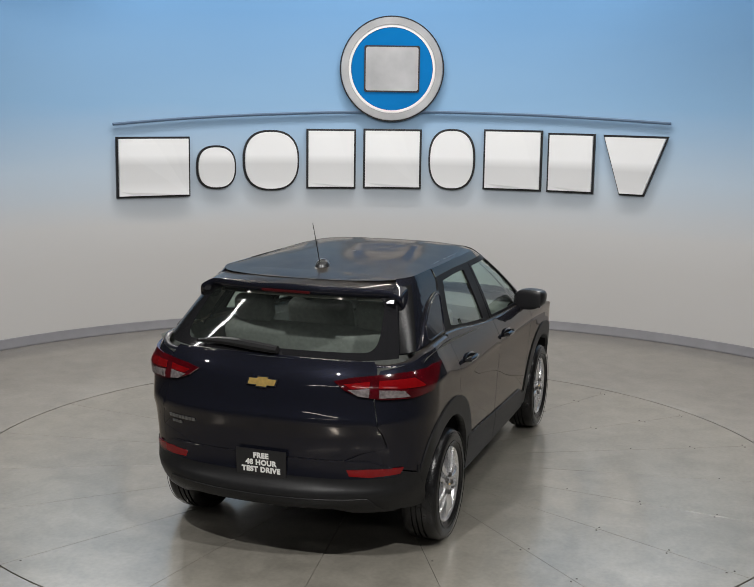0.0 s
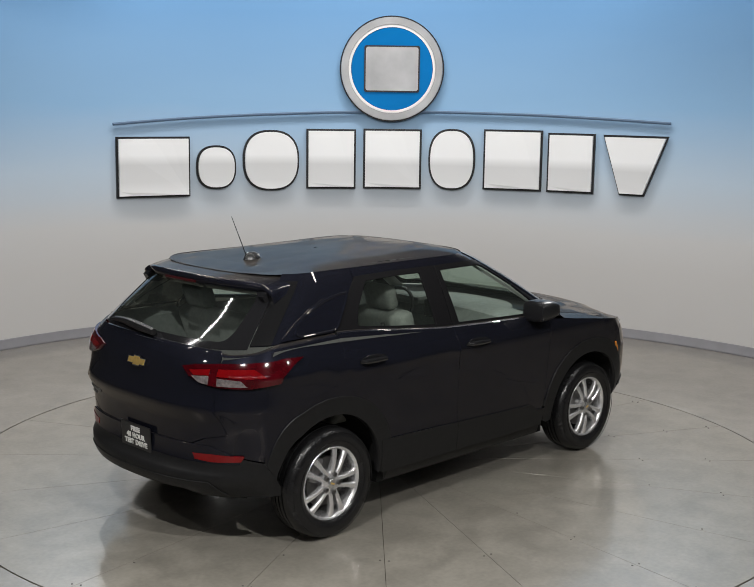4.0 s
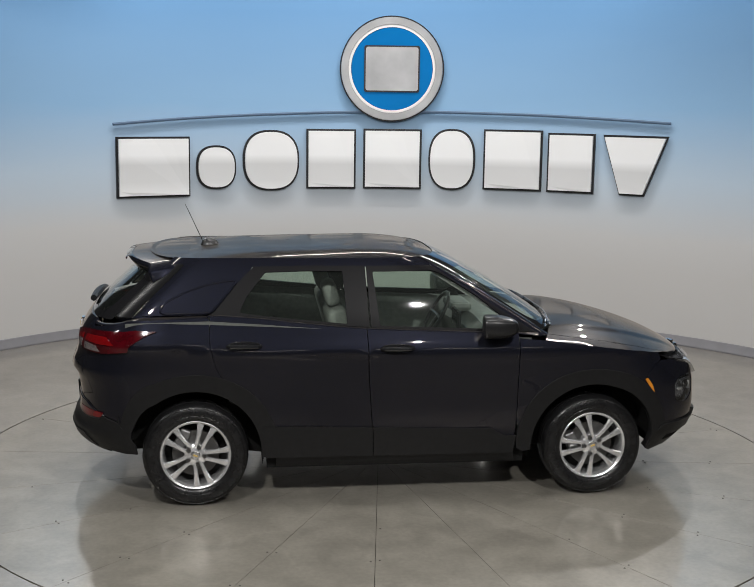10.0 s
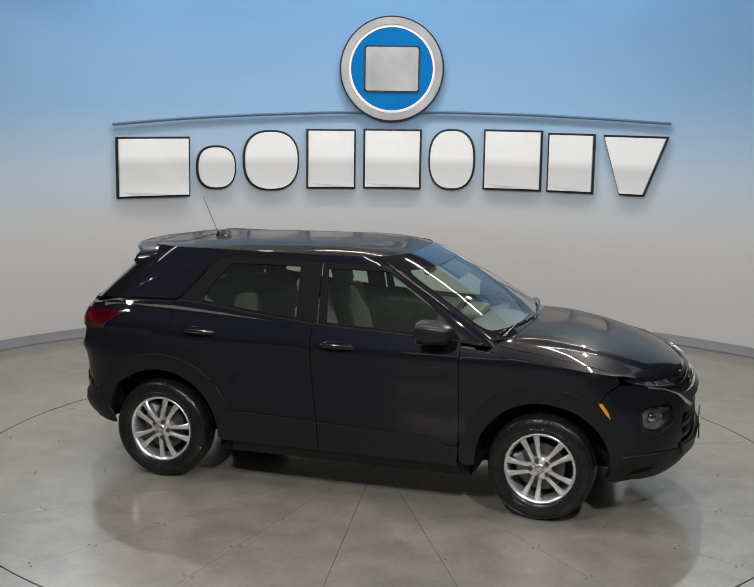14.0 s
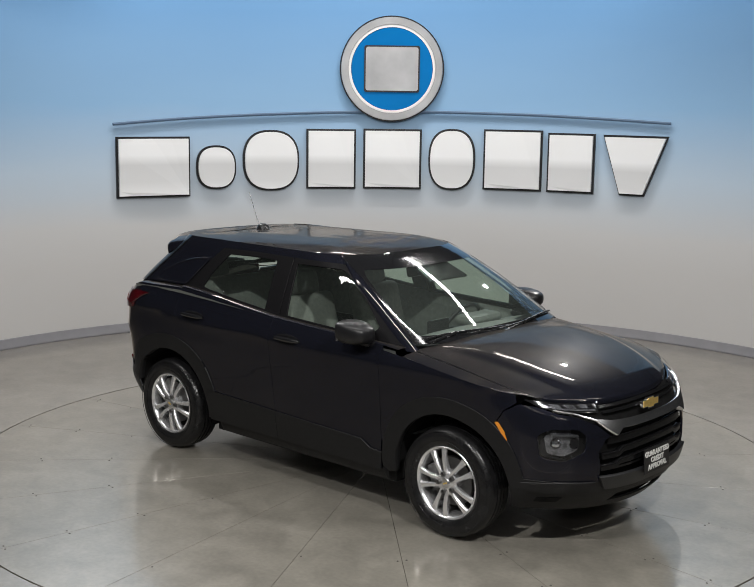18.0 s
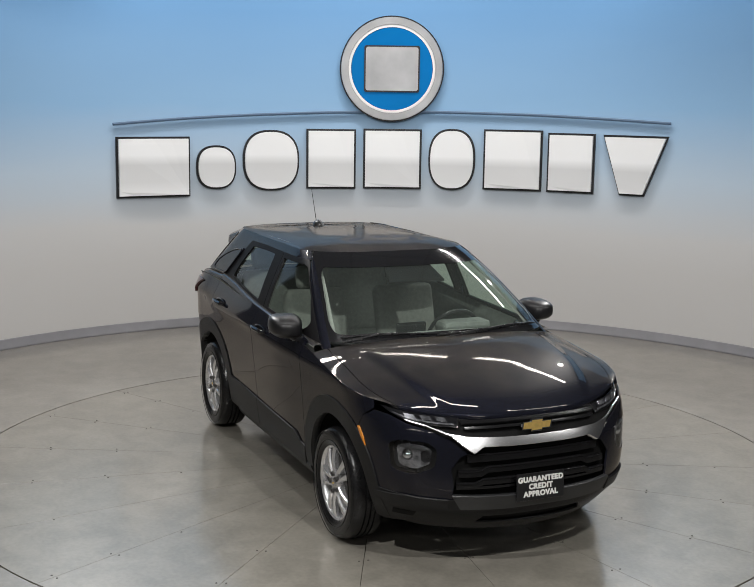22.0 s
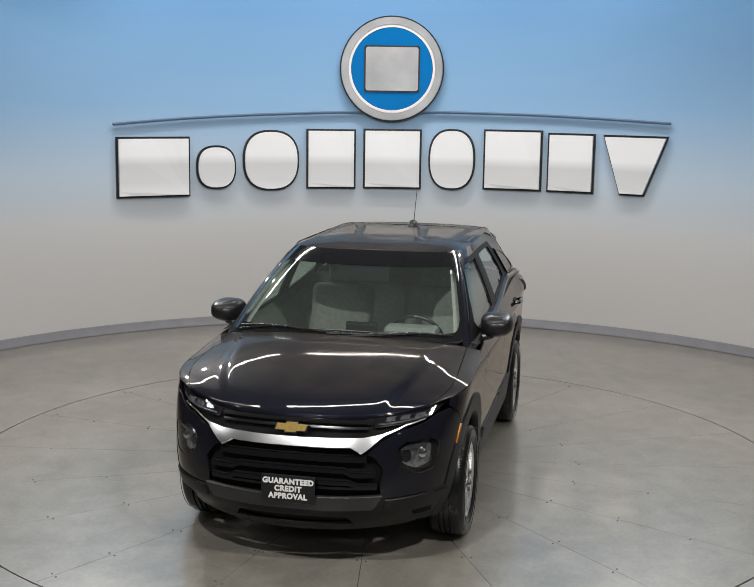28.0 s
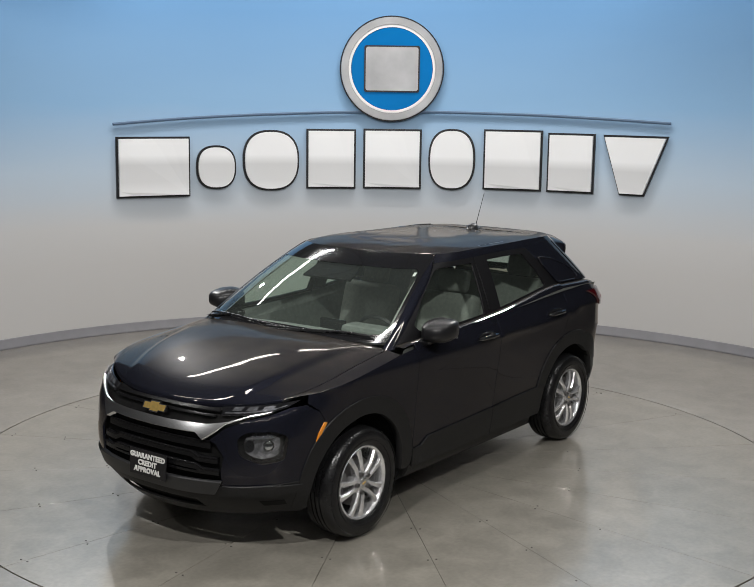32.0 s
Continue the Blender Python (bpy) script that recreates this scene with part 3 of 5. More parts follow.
def sign():
    """The raised wall sign, as plain shapes: a round badge on a thin bar over a row of white blocks."""
    def at(a, z, off):
        r = WALL_R - off
        return Vector((WALL_C[0] + r * math.sin(a), WALL_C[1] + r * math.cos(a), z))

    top = tagged(new("wall_sign"), "raised dealer sign, white black-edged shapes under a round blue badge", "sign")

    def plate(name, outline, d0, d1, material, parent, label="", step=0.05):
        ol = dense(outline, step)
        bm = bmesh.new()
        prism(bm, [(a, z) for a, z in ol], lambda a, z: at(a, z, d0), lambda a, z: at(a, z, d1))
        bmesh.ops.triangulate(bm, faces=[f for f in bm.faces if len(f.verts) > 4])
        return part(name, bm, material, parent, label)

    def ring_plate(name, ca, cz, ra, r0, r1, d0, d1, material, parent, label=""):
        """A flat ring (or a disc when r0 is 0) in the plane of the wall at that angle."""
        o, u = at(ca, cz, 0), Vector((math.cos(ca), -math.sin(ca), 0))
        nrm = Vector((-math.sin(ca), -math.cos(ca), 0))
        bm = bmesh.new()
        n = 72
        rings = []
        for r, d in (((r0, d0), (r0, d1)) if r0 else ()) + ((r1 - 0.006, d1), (r1, d1 - 0.006), (r1, d0)):
            rings.append([bm.verts.new(o + u * (r * math.cos(k * math.tau / n)) + Vector((0, 0, 1)) * (r * math.sin(k * math.tau / n)) + nrm * d) for k in range(n)])
        for q0, q1 in zip(rings, rings[1:]):
            for k in range(n):
                bm.faces.new((q0[k], q0[(k + 1) % n], q1[(k + 1) % n], q1[k]))
        if not r0:
            bm.faces.new(rings[0])
        return part(name, bm, material, parent, label)

    # badge: black rim, brushed ring, white ring, blue disc and a silver block
    ca, cz = 0.0045, 2.953
    ring_plate("badge_back", ca, cz, 0, 0.0, 0.598, 0.02, 0.075, M_SIGNB, top, "black rim of the round badge")
    ring_plate("badge_ring", ca, cz, 0, 0.50, 0.582, 0.07, 0.088, M_SIGNS, top, "brushed silver ring")
    ring_plate("badge_inner_ring", ca, cz, 0, 0.468, 0.50, 0.07, 0.083, M_SIGNW, top, "white inner ring")
    ring_plate("badge_face", ca, cz, 0, 0.0, 0.468, 0.07, 0.079, M_SIGNBLUE, top, "glossy blue enamel disc")
    for grow, d0, d1, mt, nm in ((0.018, 0.078, 0.090, M_SIGNB, "badge_block_edge"), (0.0, 0.086, 0.098, M_SIGNS, "badge_block")):
        o, u = at(ca, cz, 0), Vector((math.cos(ca), -math.sin(ca), 0))
        nrm = Vector((-math.sin(ca), -math.cos(ca), 0))
        ol = rounded([(-0.30 - grow, -0.245 - grow), (0.30 + grow, -0.245 - grow), (0.30 + grow, 0.245 + grow), (-0.30 - grow, 0.245 + grow)], 0.03)
        bm = bmesh.new()
        prism(bm, ol, lambda x, z: o + u * x + Vector((0, 0, z)) + nrm * d0, lambda x, z: o + u * x + Vector((0, 0, z)) + nrm * d1)
        part(nm, bm, mt, top, "plain brushed silver block" if grow == 0 else "")
    # thin arched bar
    bar = curve([(-0.626, 2.304), (-0.447, 2.374), (-0.229, 2.432), (-0.087, 2.457), (0.099, 2.471), (0.317, 2.457), (0.479, 2.43), (0.635, 2.396)])
    bm = bmesh.new()
    tube(bm, [at(-0.626 + 1.261 * k / 60, bar(-0.626 + 1.261 * k / 60), 0.03) for k in range(61)], 0.0155, 8)
    part("arched_bar", bm, M_SIGNLINE, top, "thin slate-blue bar", smooth=True)
    # nine plain blocks
    blocks = [("block", -0.6205, -0.4535, 1.50, 2.168), ("disc", -0.4395, -0.3485, 1.576, 2.07), ("disc", -0.333, -0.2045, 1.553, 2.245),
              ("block", -0.188, -0.075, 1.575, 2.262), ("block", -0.058, 0.075, 1.58, 2.271), ("disc", 0.091, 0.198, 1.579, 2.283),
              ("block", 0.2165, 0.350, 1.596, 2.286), ("block", 0.362, 0.4685, 1.596, 2.263), ("wedge", 0.486, 0.6325, 1.597, 2.257)]
    for kind, a0, a1, z0, z1 in blocks:
        e = 0.023
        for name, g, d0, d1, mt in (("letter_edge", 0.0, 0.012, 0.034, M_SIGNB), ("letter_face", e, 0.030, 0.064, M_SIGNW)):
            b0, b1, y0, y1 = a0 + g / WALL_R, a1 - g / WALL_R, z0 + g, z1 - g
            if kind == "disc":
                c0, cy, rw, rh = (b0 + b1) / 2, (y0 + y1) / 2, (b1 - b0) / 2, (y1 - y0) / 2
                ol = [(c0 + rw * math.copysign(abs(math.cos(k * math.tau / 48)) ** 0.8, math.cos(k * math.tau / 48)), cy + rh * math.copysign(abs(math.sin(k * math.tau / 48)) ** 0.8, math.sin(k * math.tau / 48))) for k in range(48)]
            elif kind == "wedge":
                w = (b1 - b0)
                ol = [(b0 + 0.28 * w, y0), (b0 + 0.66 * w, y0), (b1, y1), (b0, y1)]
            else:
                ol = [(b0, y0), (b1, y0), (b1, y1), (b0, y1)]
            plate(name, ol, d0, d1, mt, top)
    return top


# ---- lamps under the ceiling ----
def strip_light(x, y, z, length, power, turn=0.0, size=0.13):
    """A hung batten with a lamp below its housing."""
    ob = tagged(new("strip_light"), "long white ceiling strip light", "lamp", "ceiling strips")
    ob.matrix_world = pose(x, y, z, 0, 0, turn)
    bm = bmesh.new()
    box(bm, (0, 0, 0.045), (length + 0.06, size + 0.05, 0.07), 0.01)
    part("housing", bm, M_LAMP, ob)
    for s in (-0.4, 0.4):
        bm = bmesh.new()
        tube(bm, [(s * length, 0, 0.07), (s * length, 0, HALL_H - z)], 0.006, 6)
        part("hanger", bm, M_LAMP, ob)
    li = bpy.data.lights.new("strip", "AREA")
    li.shape, li.size, li.size_y, li.energy = "RECTANGLE", length, size, power
    li.color = (1.0, 0.985, 0.96)
    lo = new("strip_tube", li)
    lo.parent = ob
    lo.location = (0, 0, 0.0)
    return ob


def spot_lamp(x, y, z, aim, power, size=0.22, cone=0.0):
    """A round studio lamp head on a short drop."""
    ob = tagged(new("studio_lamp"), "bright round studio lamp hung from the ceiling", "lamp", "studio lamps")
    m = look((x, y, z), aim)
    ob.matrix_world = pose(x, y, z)
    bm = bmesh.new()
    revolve(bm, [(0.001, 0.26), (size * 0.42, 0.25), (size * 0.62, 0.10), (size * 0.66, -0.02), (size * 0.60, -0.02), (size * 0.56, 0.03), (0.001, 0.03)], "z", 24)
    turn = pose(-x, -y, -z) @ m
    bm.transform(turn)
    part("head", bm, M_LAMP, ob, smooth=True)
    bm = bmesh.new()
    tube(bm, [turn @ Vector((0, 0, 0.25)), turn @ Vector((0, 0, 0.30)), (0, 0, 0.45), (0, 0, HALL_H - z)], 0.015, 8)
    part("drop_rod", bm, M_LAMP, ob)
    if cone:
        li = bpy.data.lights.new("studio", "SPOT")
        li.energy, li.spot_size, li.spot_blend, li.shadow_soft_size = power, radians(cone), 0.6, 0.05
    else:
        li = bpy.data.lights.new("studio", "AREA")
        li.shape, li.size, li.energy = "DISK", size, power
    li.color = (1.0, 0.985, 0.96)
    lo = new("studio_bulb", li)
    lo.parent = ob
    lo.matrix_basis = turn
    return ob


for lx in (-4.2, 0.0, 4.2):
    strip_light(lx, -10.2, 4.4, 3.4, FRONT_W)
    strip_light(lx, -0.8, 5.3, 3.4, MID_W * (0.75 if lx else 1.0))
for turn in (-38.0, 0.0, 38.0):
    strip_light(4.15 * math.sin(radians(turn)), 0.2 + 4.15 * math.cos(radians(turn)), 5.1, 2.3, BACK_W, -turn)
for lx, lw in ((-5.7, 1.2), (5.7, 0.9)):
    spot_lamp(lx, -3.4, 4.7, (lx * 0.3, 0, 0.6), SPOT_W * lw)
for lx in (-1.65, 1.9):
    spot_lamp(lx, -5.4, 4.7, (lx * 0.3, -0.6, 0.3), KEY_W, 0.22, 80.0)
for lx, lw in ((-3.2, 1.0), (3.0, 0.9)):
    spot_lamp(lx, 3.55, 4.35, (lx * 0.3, -1.9, 0.0), BEAM_W * lw, 0.22, 80.0)
hall()
table = platform()
sign()


# ---- the car: its surfaces ----
HALF_W = curve([(0.16, 0.74), (0.22, 0.800), (0.28, 0.828), (0.36, 0.841), (0.46, 0.854), (0.53, 0.860), (0.60, 0.866), (0.74, 0.876), (0.86, 0.887), (0.94, 0.8935), (0.975, 0.8985), (0.990, 0.9020), (1.002, 0.9010), (1.02, 0.8945), (1.05, 0.883), (1.09, 0.864), (1.13, 0.843), (1.18, 0.819), (1.24, 0.795)])
NOSE = curve([(0.20, 2.06), (0.27, 2.14), (0.34, 2.19), (0.42, 2.215), (0.52, 2.225), (0.62, 2.22), (0.72, 2.21), (0.80, 2.195), (0.86, 2.17), (0.91, 2.12), (0.97, 2.05)])
TAIL = curve([(0.24, -2.00), (0.30, -2.08), (0.36, -2.118), (0.42, -2.155), (0.47, -2.158), (0.505, -2.135), (0.53, -2.108), (0.60, -2.098), (0.66, -2.10), (0.74, -2.108), (0.81, -2.124), (0.845, -2.150), (0.862, -2.157), (0.880, -2.148), (0.95, -2.122), (1.05, -2.10), (1.12, -2.075), (1.18, -2.035), (1.24, -1.98)])
SF, LF = 1.45, 1.30
NF = curve([(0.20, 1.85), (0.30, 2.10), (0.42, 2.62), (0.56, 2.80), (0.72, 2.80), (0.82, 2.66), (0.95, 2.52)])
SR, LR = -1.57, 1.25
NR = curve([(0.20, 1.85), (0.30, 2.0), (0.40, 2.3), (0.52, 2.65), (0.62, 2.75), (1.30, 2.75)])
S_FRONT, S_REAR = SF + LF, SR - LR


def lower(s, z):
    """The lower body, right side: s runs along the flank as x does, then round the corners to the middle of nose and tail."""
    if s > S_FRONT:
        p = lower(2 * S_FRONT - s, z)
        return Vector((p.x, -p.y, p.z))
    if s < S_REAR:
        p = lower(2 * S_REAR - s, z)
        return Vector((p.x, -p.y, p.z))
    w = WIDTH(s, z)
    if s > SF:
        f = (s - SF) / LF * math.pi / 2
        ahead = math.sin(f) ** (2 / 2.3)
        return Vector((SF + (NOSE(z) - SF) * ahead, -w * BOW(SF) * max(1 - ahead ** NF(z), 1e-12) ** (1 / NF(z)), z))
    if s < SR:
        f = (SR - s) / LR * math.pi / 2
        e = 2 / NR(z)
        return Vector((SR + (TAIL(z) - SR) * math.sin(f) ** e, -w * BOW(SR) * max(math.cos(f), 1e-7) ** e, z))
    return Vector((s, -w * BOW(s), z))


HAUNCH = curve([(-3.0, 0.055), (-1.9, 0.064), (-1.55, 0.068), (-1.38, 0.047), (-1.2, 0.032), (-0.9, 0.022), (-0.4, 0.010), (0.0, 0.0), (2.0, 0.0)])


def WIDTH(s, z):
    """Half width of the lower body; the shoulder line climbs towards the tail."""
    k = max(0.0, min(1.0, (z - 0.80) / 0.22))
    return HALF_W(z - HAUNCH(max(-3.0, s)) * k * k * (3 - 2 * k))


def BOW(x):
    return 1.0 - 0.010 * ((x + 0.05) / 1.5) ** 2


def sf(y, z):
    """s of the nose at that distance from the middle (right is negative)."""
    w = HALF_W(z) * BOW(SF)
    f = math.asin(min(1.0, max(0.0, 1 - min(1.0, abs(y) / w) ** NF(z)) ** (1 / NF(z))) ** 1.15)
    s = SF + f / (math.pi / 2) * LF
    return s if y <= 0 else 2 * S_FRONT - s


def sr(y, z):
    w = WIDTH(-2.0, z) * BOW(SR)
    f = math.acos(min(1.0, (abs(y) / w)) ** (NR(z) / 2))
    s = SR - f / (math.pi / 2) * LR
    return s if y <= 0 else 2 * S_REAR - s


def front(pts):
    return [(sf(y, z), z) for y, z in pts]


def rear(pts):
    return [(sr(y, z), z) for y, z in pts]


GLASS_F = curve([(1.04, 1.27), (1.12, 1.145), (1.242, 0.955), (1.394, 0.706), (1.50, 0.505), (1.562, 0.372), (1.595, 0.285), (1.62, 0.20)])
GLASS_R = curve([(1.10, -2.085), (1.20, -2.01), (1.30, -1.915), (1.40, -1.81), (1.50, -1.705), (1.56, -1.645), (1.595, -1.61), (1.64, -1.57)])
GLASS_W = curve([(1.02, 0.848), (1.10, 0.822), (1.20, 0.788), (1.30, 0.748), (1.40, 0.704), (1.50, 0.657), (1.55, 0.632), (1.595, 0.606), (1.64, 0.575)])
AF, AR, NG, NGF = 0.46, 0.40, 2.6, 3.2
ROOF_Z = 1.582


def upper(p, z):
    """The glasshouse: p is x along the side; past the corners it runs on by arc to the middle of screen and rear window."""
    xf, xr = GLASS_F(z) - AF, GLASS_R(z) + AR
    w = GLASS_W(z)
    e = 2 / NG
    if p > xf + 1.0:
        q = upper(2 * (xf + 1.0) - p, z)
        return Vector((q.x, -q.y, q.z))
    if p < xr - 1.0:
        q = upper(2 * (xr - 1.0) - p, z)
        return Vector((q.x, -q.y, q.z))
    if p > xf:
        f = (p - xf) * math.pi / 2
        e = 2 / NGF
        return Vector((xf + AF * math.sin(f) ** e, -w * max(math.cos(f), 1e-7) ** e, z))
    if p < xr:
        f = (xr - p) * math.pi / 2
        return Vector((xr - AR * math.sin(f) ** e, -w * max(math.cos(f), 1e-7) ** e, z))
    return Vector((p, -w, z))


def screen(k, z):
    """Windscreen surface: k is 0 at the right corner, 1 in the middle, 2 at the left corner."""
    return upper(GLASS_F(z) - AF + k, z)


def backlight(k, z):
    return upper(GLASS_R(z) + AR - k, z)


def belt(x):
    return BELT(x)


BELT = curve([(-2.1, 1.205), (-1.6, 1.215), (-1.23, 1.222), (-0.95, 1.205), (-0.64, 1.171), (-0.22, 1.135), (0.30, 1.113), (0.81, 1.094), (1.0, 1.078), (1.2, 1.06)])
HOOD_EDGE = curve([(0.80, 1.085), (0.97, 1.068), (1.25, 1.035), (1.5, 1.005), (1.75, 0.978), (2.0, 0.955), (2.3, 0.932), (2.75, 0.905)])
AXLE_F, AXLE_R, AXLE_Z = 1.32, -1.32, 0.340


def arc(cx, r, a0, a1, n=18, sq=0.0):
    """Arch outline points; sq squares the arch a little."""
    out = []
    for k in range(n + 1):
        a = radians(a0 + (a1 - a0) * k / n)
        q = 1.0 + sq * math.sin(2 * a) ** 2
        out.append((cx + r * q * math.cos(a), AXLE_Z + r * q * math.sin(a)))
    return out


def line(f, a, b, n, dz=0.0):
    return [(a + (b - a) * k / n, f(a + (b - a) * k / n) + dz) for k in range(n + 1)]


FALL = curve([(0.0, 0.0), (0.3, 0.009), (0.48, 0.045), (0.62, 0.056), (0.75, 0.034), (1.0, 0.028)])


def build_car():
    car = tagged(new("car"), "dark navy crossover car with silver wheels on the platform", "car")
    G = 0.003
    # -- painted flank panels --
    fender = line(lambda x: HOOD_EDGE(x) - 0.004, 0.79 + G, 1.86, 20) + [(1.84, 0.918), (1.72, 0.868), (1.66, 0.80), (1.66, 0.66)] + arc(AXLE_F, 0.46, 38, 172, 20) + [(0.79 + G, 0.50)]
    both("front_fender", fender, lower, M_PAINT, car)
    fdoor = line(belt, -0.215 + G, 0.79 - G, 14, 0.012) + [(0.79 - G, 0.52), (0.775 - G, 0.31), (-0.165 + G, 0.31), (-0.175 + G, 0.5), (-0.205 + G, 0.85)]
    fd = both("front_door", fdoor, lower, M_PAINT, car)
    rdoor = line(belt, -1.225 + G, -0.215 - G, 14, 0.012) + [(-0.205 - G, 0.85), (-0.175 - G, 0.5), (-0.165 - G, 0.31), (-0.86, 0.31), (-0.88, 0.45), (-0.93, 0.60), (-1.02, 0.72), (-1.12, 0.80), (-1.19, 0.93), (-1.222, 1.08)]
    rd = both("rear_door", rdoor, lower, M_PAINT, car)
    quarter = line(lambda x: 1.224 - FALL((-1.236 - x) / (-1.236 - S_REAR)), -1.99, -1.225 - G, 12) + [(-1.222 - G, 1.08), (-1.19 - G, 0.93), (-1.12 - G, 0.80)] + arc(AXLE_R, 0.46, 60, 150, 14) + [(-1.80, 0.56), (-2.06, 0.60)] + \
        [(sr(-0.60, 0.648), 0.648), (sr(-0.47, 0.652), 0.652), (sr(-0.565, 0.697), 0.697), (sr(-0.695, 0.727), 0.727), (sr(-0.66, 0.86), 0.86), (sr(-0.63, 1.0), 1.0), (sr(-0.63, 1.1), 1.1), (sr(-0.64, 1.155), 1.155), (-2.1, 1.168)]
    both("rear_quarter", quarter, lower, M_PAINT, car)
    gate = rear([(-0.625, 1.0), (-0.655, 0.86), (-0.69, 0.73), (-0.56, 0.70), (-0.46, 0.655), (0.46, 0.655), (0.56, 0.70), (0.69, 0.73), (0.655, 0.86), (0.625, 1.0), (0.625, 1.16), (0.60, 1.20), (0.3, 1.196), (0, 1.194), (-0.3, 1.196), (-0.60, 1.20), (-0.625, 1.16)])
    sheet("tailgate", gate, lower, M_PAINT, car)
    # -- shoulder strips between lower body and glasshouse --
    for sgn in (1, -1):
        xs = [-1.23 + 2.15 * k / 50 for k in range(51)]
        rows = []
        for k in range(5):
            row = []
            for x in xs:
                p = lower(x, BELT(x) + 0.012).lerp(upper(x, BELT(x) + 0.020), k / 4)
                row.append((p.x, p.y * sgn, p.z + 0.004 * math.sin(k / 4 * math.pi)))
            rows.append(row)
        grid_mesh("belt_moulding", rows, M_PAINT, car)
        rows = []
        mid = GLASS_R(1.225) + AR - 1.0
        for k in range(5):
            row = []
            for j in range(41):
                u = j / 40
                fall = FALL(u)
                q = lower(-1.236 + (S_REAR + 1.236) * u, 1.224 - fall).lerp(upper(-1.236 + (mid + 1.236) * u, 1.236 - fall), k / 4)
                row.append((q.x, q.y * sgn, q.z + 0.003 * math.sin(k / 4 * math.pi)))
            rows.append(row)
        grid_mesh("rear_shoulder", rows, M_PAINT, car)
    # -- bonnet with its flanks --
    n_v, n_u = 32, 91
    zc = curve([(0.0, 1.145), (0.2, 1.134), (0.4, 1.102), (0.62, 1.046), (0.80, 0.988), (0.92, 0.938), (1.0, 0.890)])

    def bonnet(u, k):
        k = max(0.0, min(1.0, k))
        s = 0.97 + 0.96 * k
        e = lower(s, HOOD_EDGE(s))
        mid = 1.115 + (2.125 - 1.115) * k
        a = abs(u)
        x = e.x + (mid - e.x) * (1 - a ** 2.3)
        z = zc(k) - (zc(k) - e.z) * a ** 3.6
        # the middle stands proud between two shoulders that close towards the nose
        edge = 0.56 + 0.20 * (1 - k)
        q = max(0.0, min(1.0, (edge + 0.05 - a) / 0.10))
        z += 0.012 * (q * q * (3 - 2 * q) - 0.5) * min(1.0, 5 * k) * min(1.0, 6 * (1 - k))
        return Vector((x, -e.y * u, z))

    rows = [[bonnet(-0.90 + 1.80 * j / (n_u - 1), k / n_v) for j in range(n_u)] for k in range(n_v + 1)]
    lip = [bonnet(-0.90 + 1.80 * j / (n_u - 1), 1.0) + Vector((-0.012, 0, -0.022)) for j in range(n_u)]
    rows.append(lip)
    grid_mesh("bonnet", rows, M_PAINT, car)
    for sg in (1, -1):
        rows = [[bonnet(sg * (0.906 + 0.094 * j / 4), k / n_v) for j in range(5)] for k in range(n_v + 1)]
        grid_mesh("bonnet_flank", rows, M_PAINT, car)
    # bonnet shut line, a dark channel below the gap
    for sg in (1, -1):
        bm = bmesh.new()
        tube(bm, [bonnet(sg * 0.903, k / n_v) + Vector((0, 0, -0.012)) for k in range(n_v + 1)], 0.008, 6)
        part("bonnet_channel", bm, M_DARK, car)
    # cowl under the windscreen
    rows = []
    for a, b in ((0.0, 0.0), (0.5, 0.012), (1.0, 0.0)):
        row = []
        for j in range(31):
            k = 0.06 + 1.88 * j / 30
            g = screen(k, 1.118)
            u = max(-1, min(1, -(g.y) / 0.86))
            h = bonnet(u, 0.0) + Vector((0.015, 0, -0.015))
            p = g.lerp(h, a)
            p.z -= b
            row.append(p)
        rows.append(row)
    grid_mesh("cowl", rows, M_PLASTIC, car)
    # -- roof --
    n = 112
    base = []
    xf, xr = GLASS_F(ROOF_Z) - AF, GLASS_R(ROOF_Z) + AR
    lo, hi = xr - 1.0, xf + 1.0
    half = [upper(lo + (hi - lo) * k / (n // 2), ROOF_Z) for k in range(n // 2 + 1)]
    loop = half + [Vector((p.x, -p.y, p.z)) for p in half[-2:0:-1]]
    cx = (xf + xr) / 2
    rows = []
    for k in range(17):
        q = 1 - (k / 16) ** 1.6 * 0.985
        row = []
        for p in loop:
            x, y = cx + (p.x - cx) * q, p.y * q
            rise = 0.052 * (1 - q ** 4)
            rise += (0.016 * max(0.0, min(1.0, (x + 0.5) / 0.6)) - 0.068 * max(0, (-0.35 - x) / 1.3) ** 2) * (1 - q ** 4)
            # pressed lengthwise channels
            rise -= 0.0025 * (math.exp(-((abs(y) - 0.40) / 0.025) ** 2) + math.exp(-((abs(y) - 0.16) / 0.02) ** 2)) * min(1, (1 - q) * 6)
            row.append((x, y, ROOF_Z + rise))
        rows.append(row)
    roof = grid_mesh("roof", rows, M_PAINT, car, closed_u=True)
    # roof rails: dark ditch mouldings along both sides
    for sgn in (1, -1):
        bm = bmesh.new()
        tube(bm, [(x, sgn * (0.606 - 0.03) , ROOF_Z + 0.006 - 0.015 * max(0, (-0.6 - x)) ) for x in [-1.35 + 1.25 * k / 20 for k in range(21)]], 0.007, 6)
        part("roof_ditch", bm, M_SATIN, car)
    # -- glass --
    ks = 0.30
    ws = [(ks + (2 - 2 * ks) * k / 24, 1.125) for k in range(25)] + [(2 - ks, 1.3), (2 - ks, 1.5)] + [(2 - ks - (2 - 2 * ks) * k / 24, 1.585) for k in range(25)] + [(ks, 1.5), (ks, 1.3)]
    g = sheet("windscreen", ws, screen, M_SCREEN, car, "green-tinted windscreen", step=0.03, flange=0)
    g.visible_shadow = False
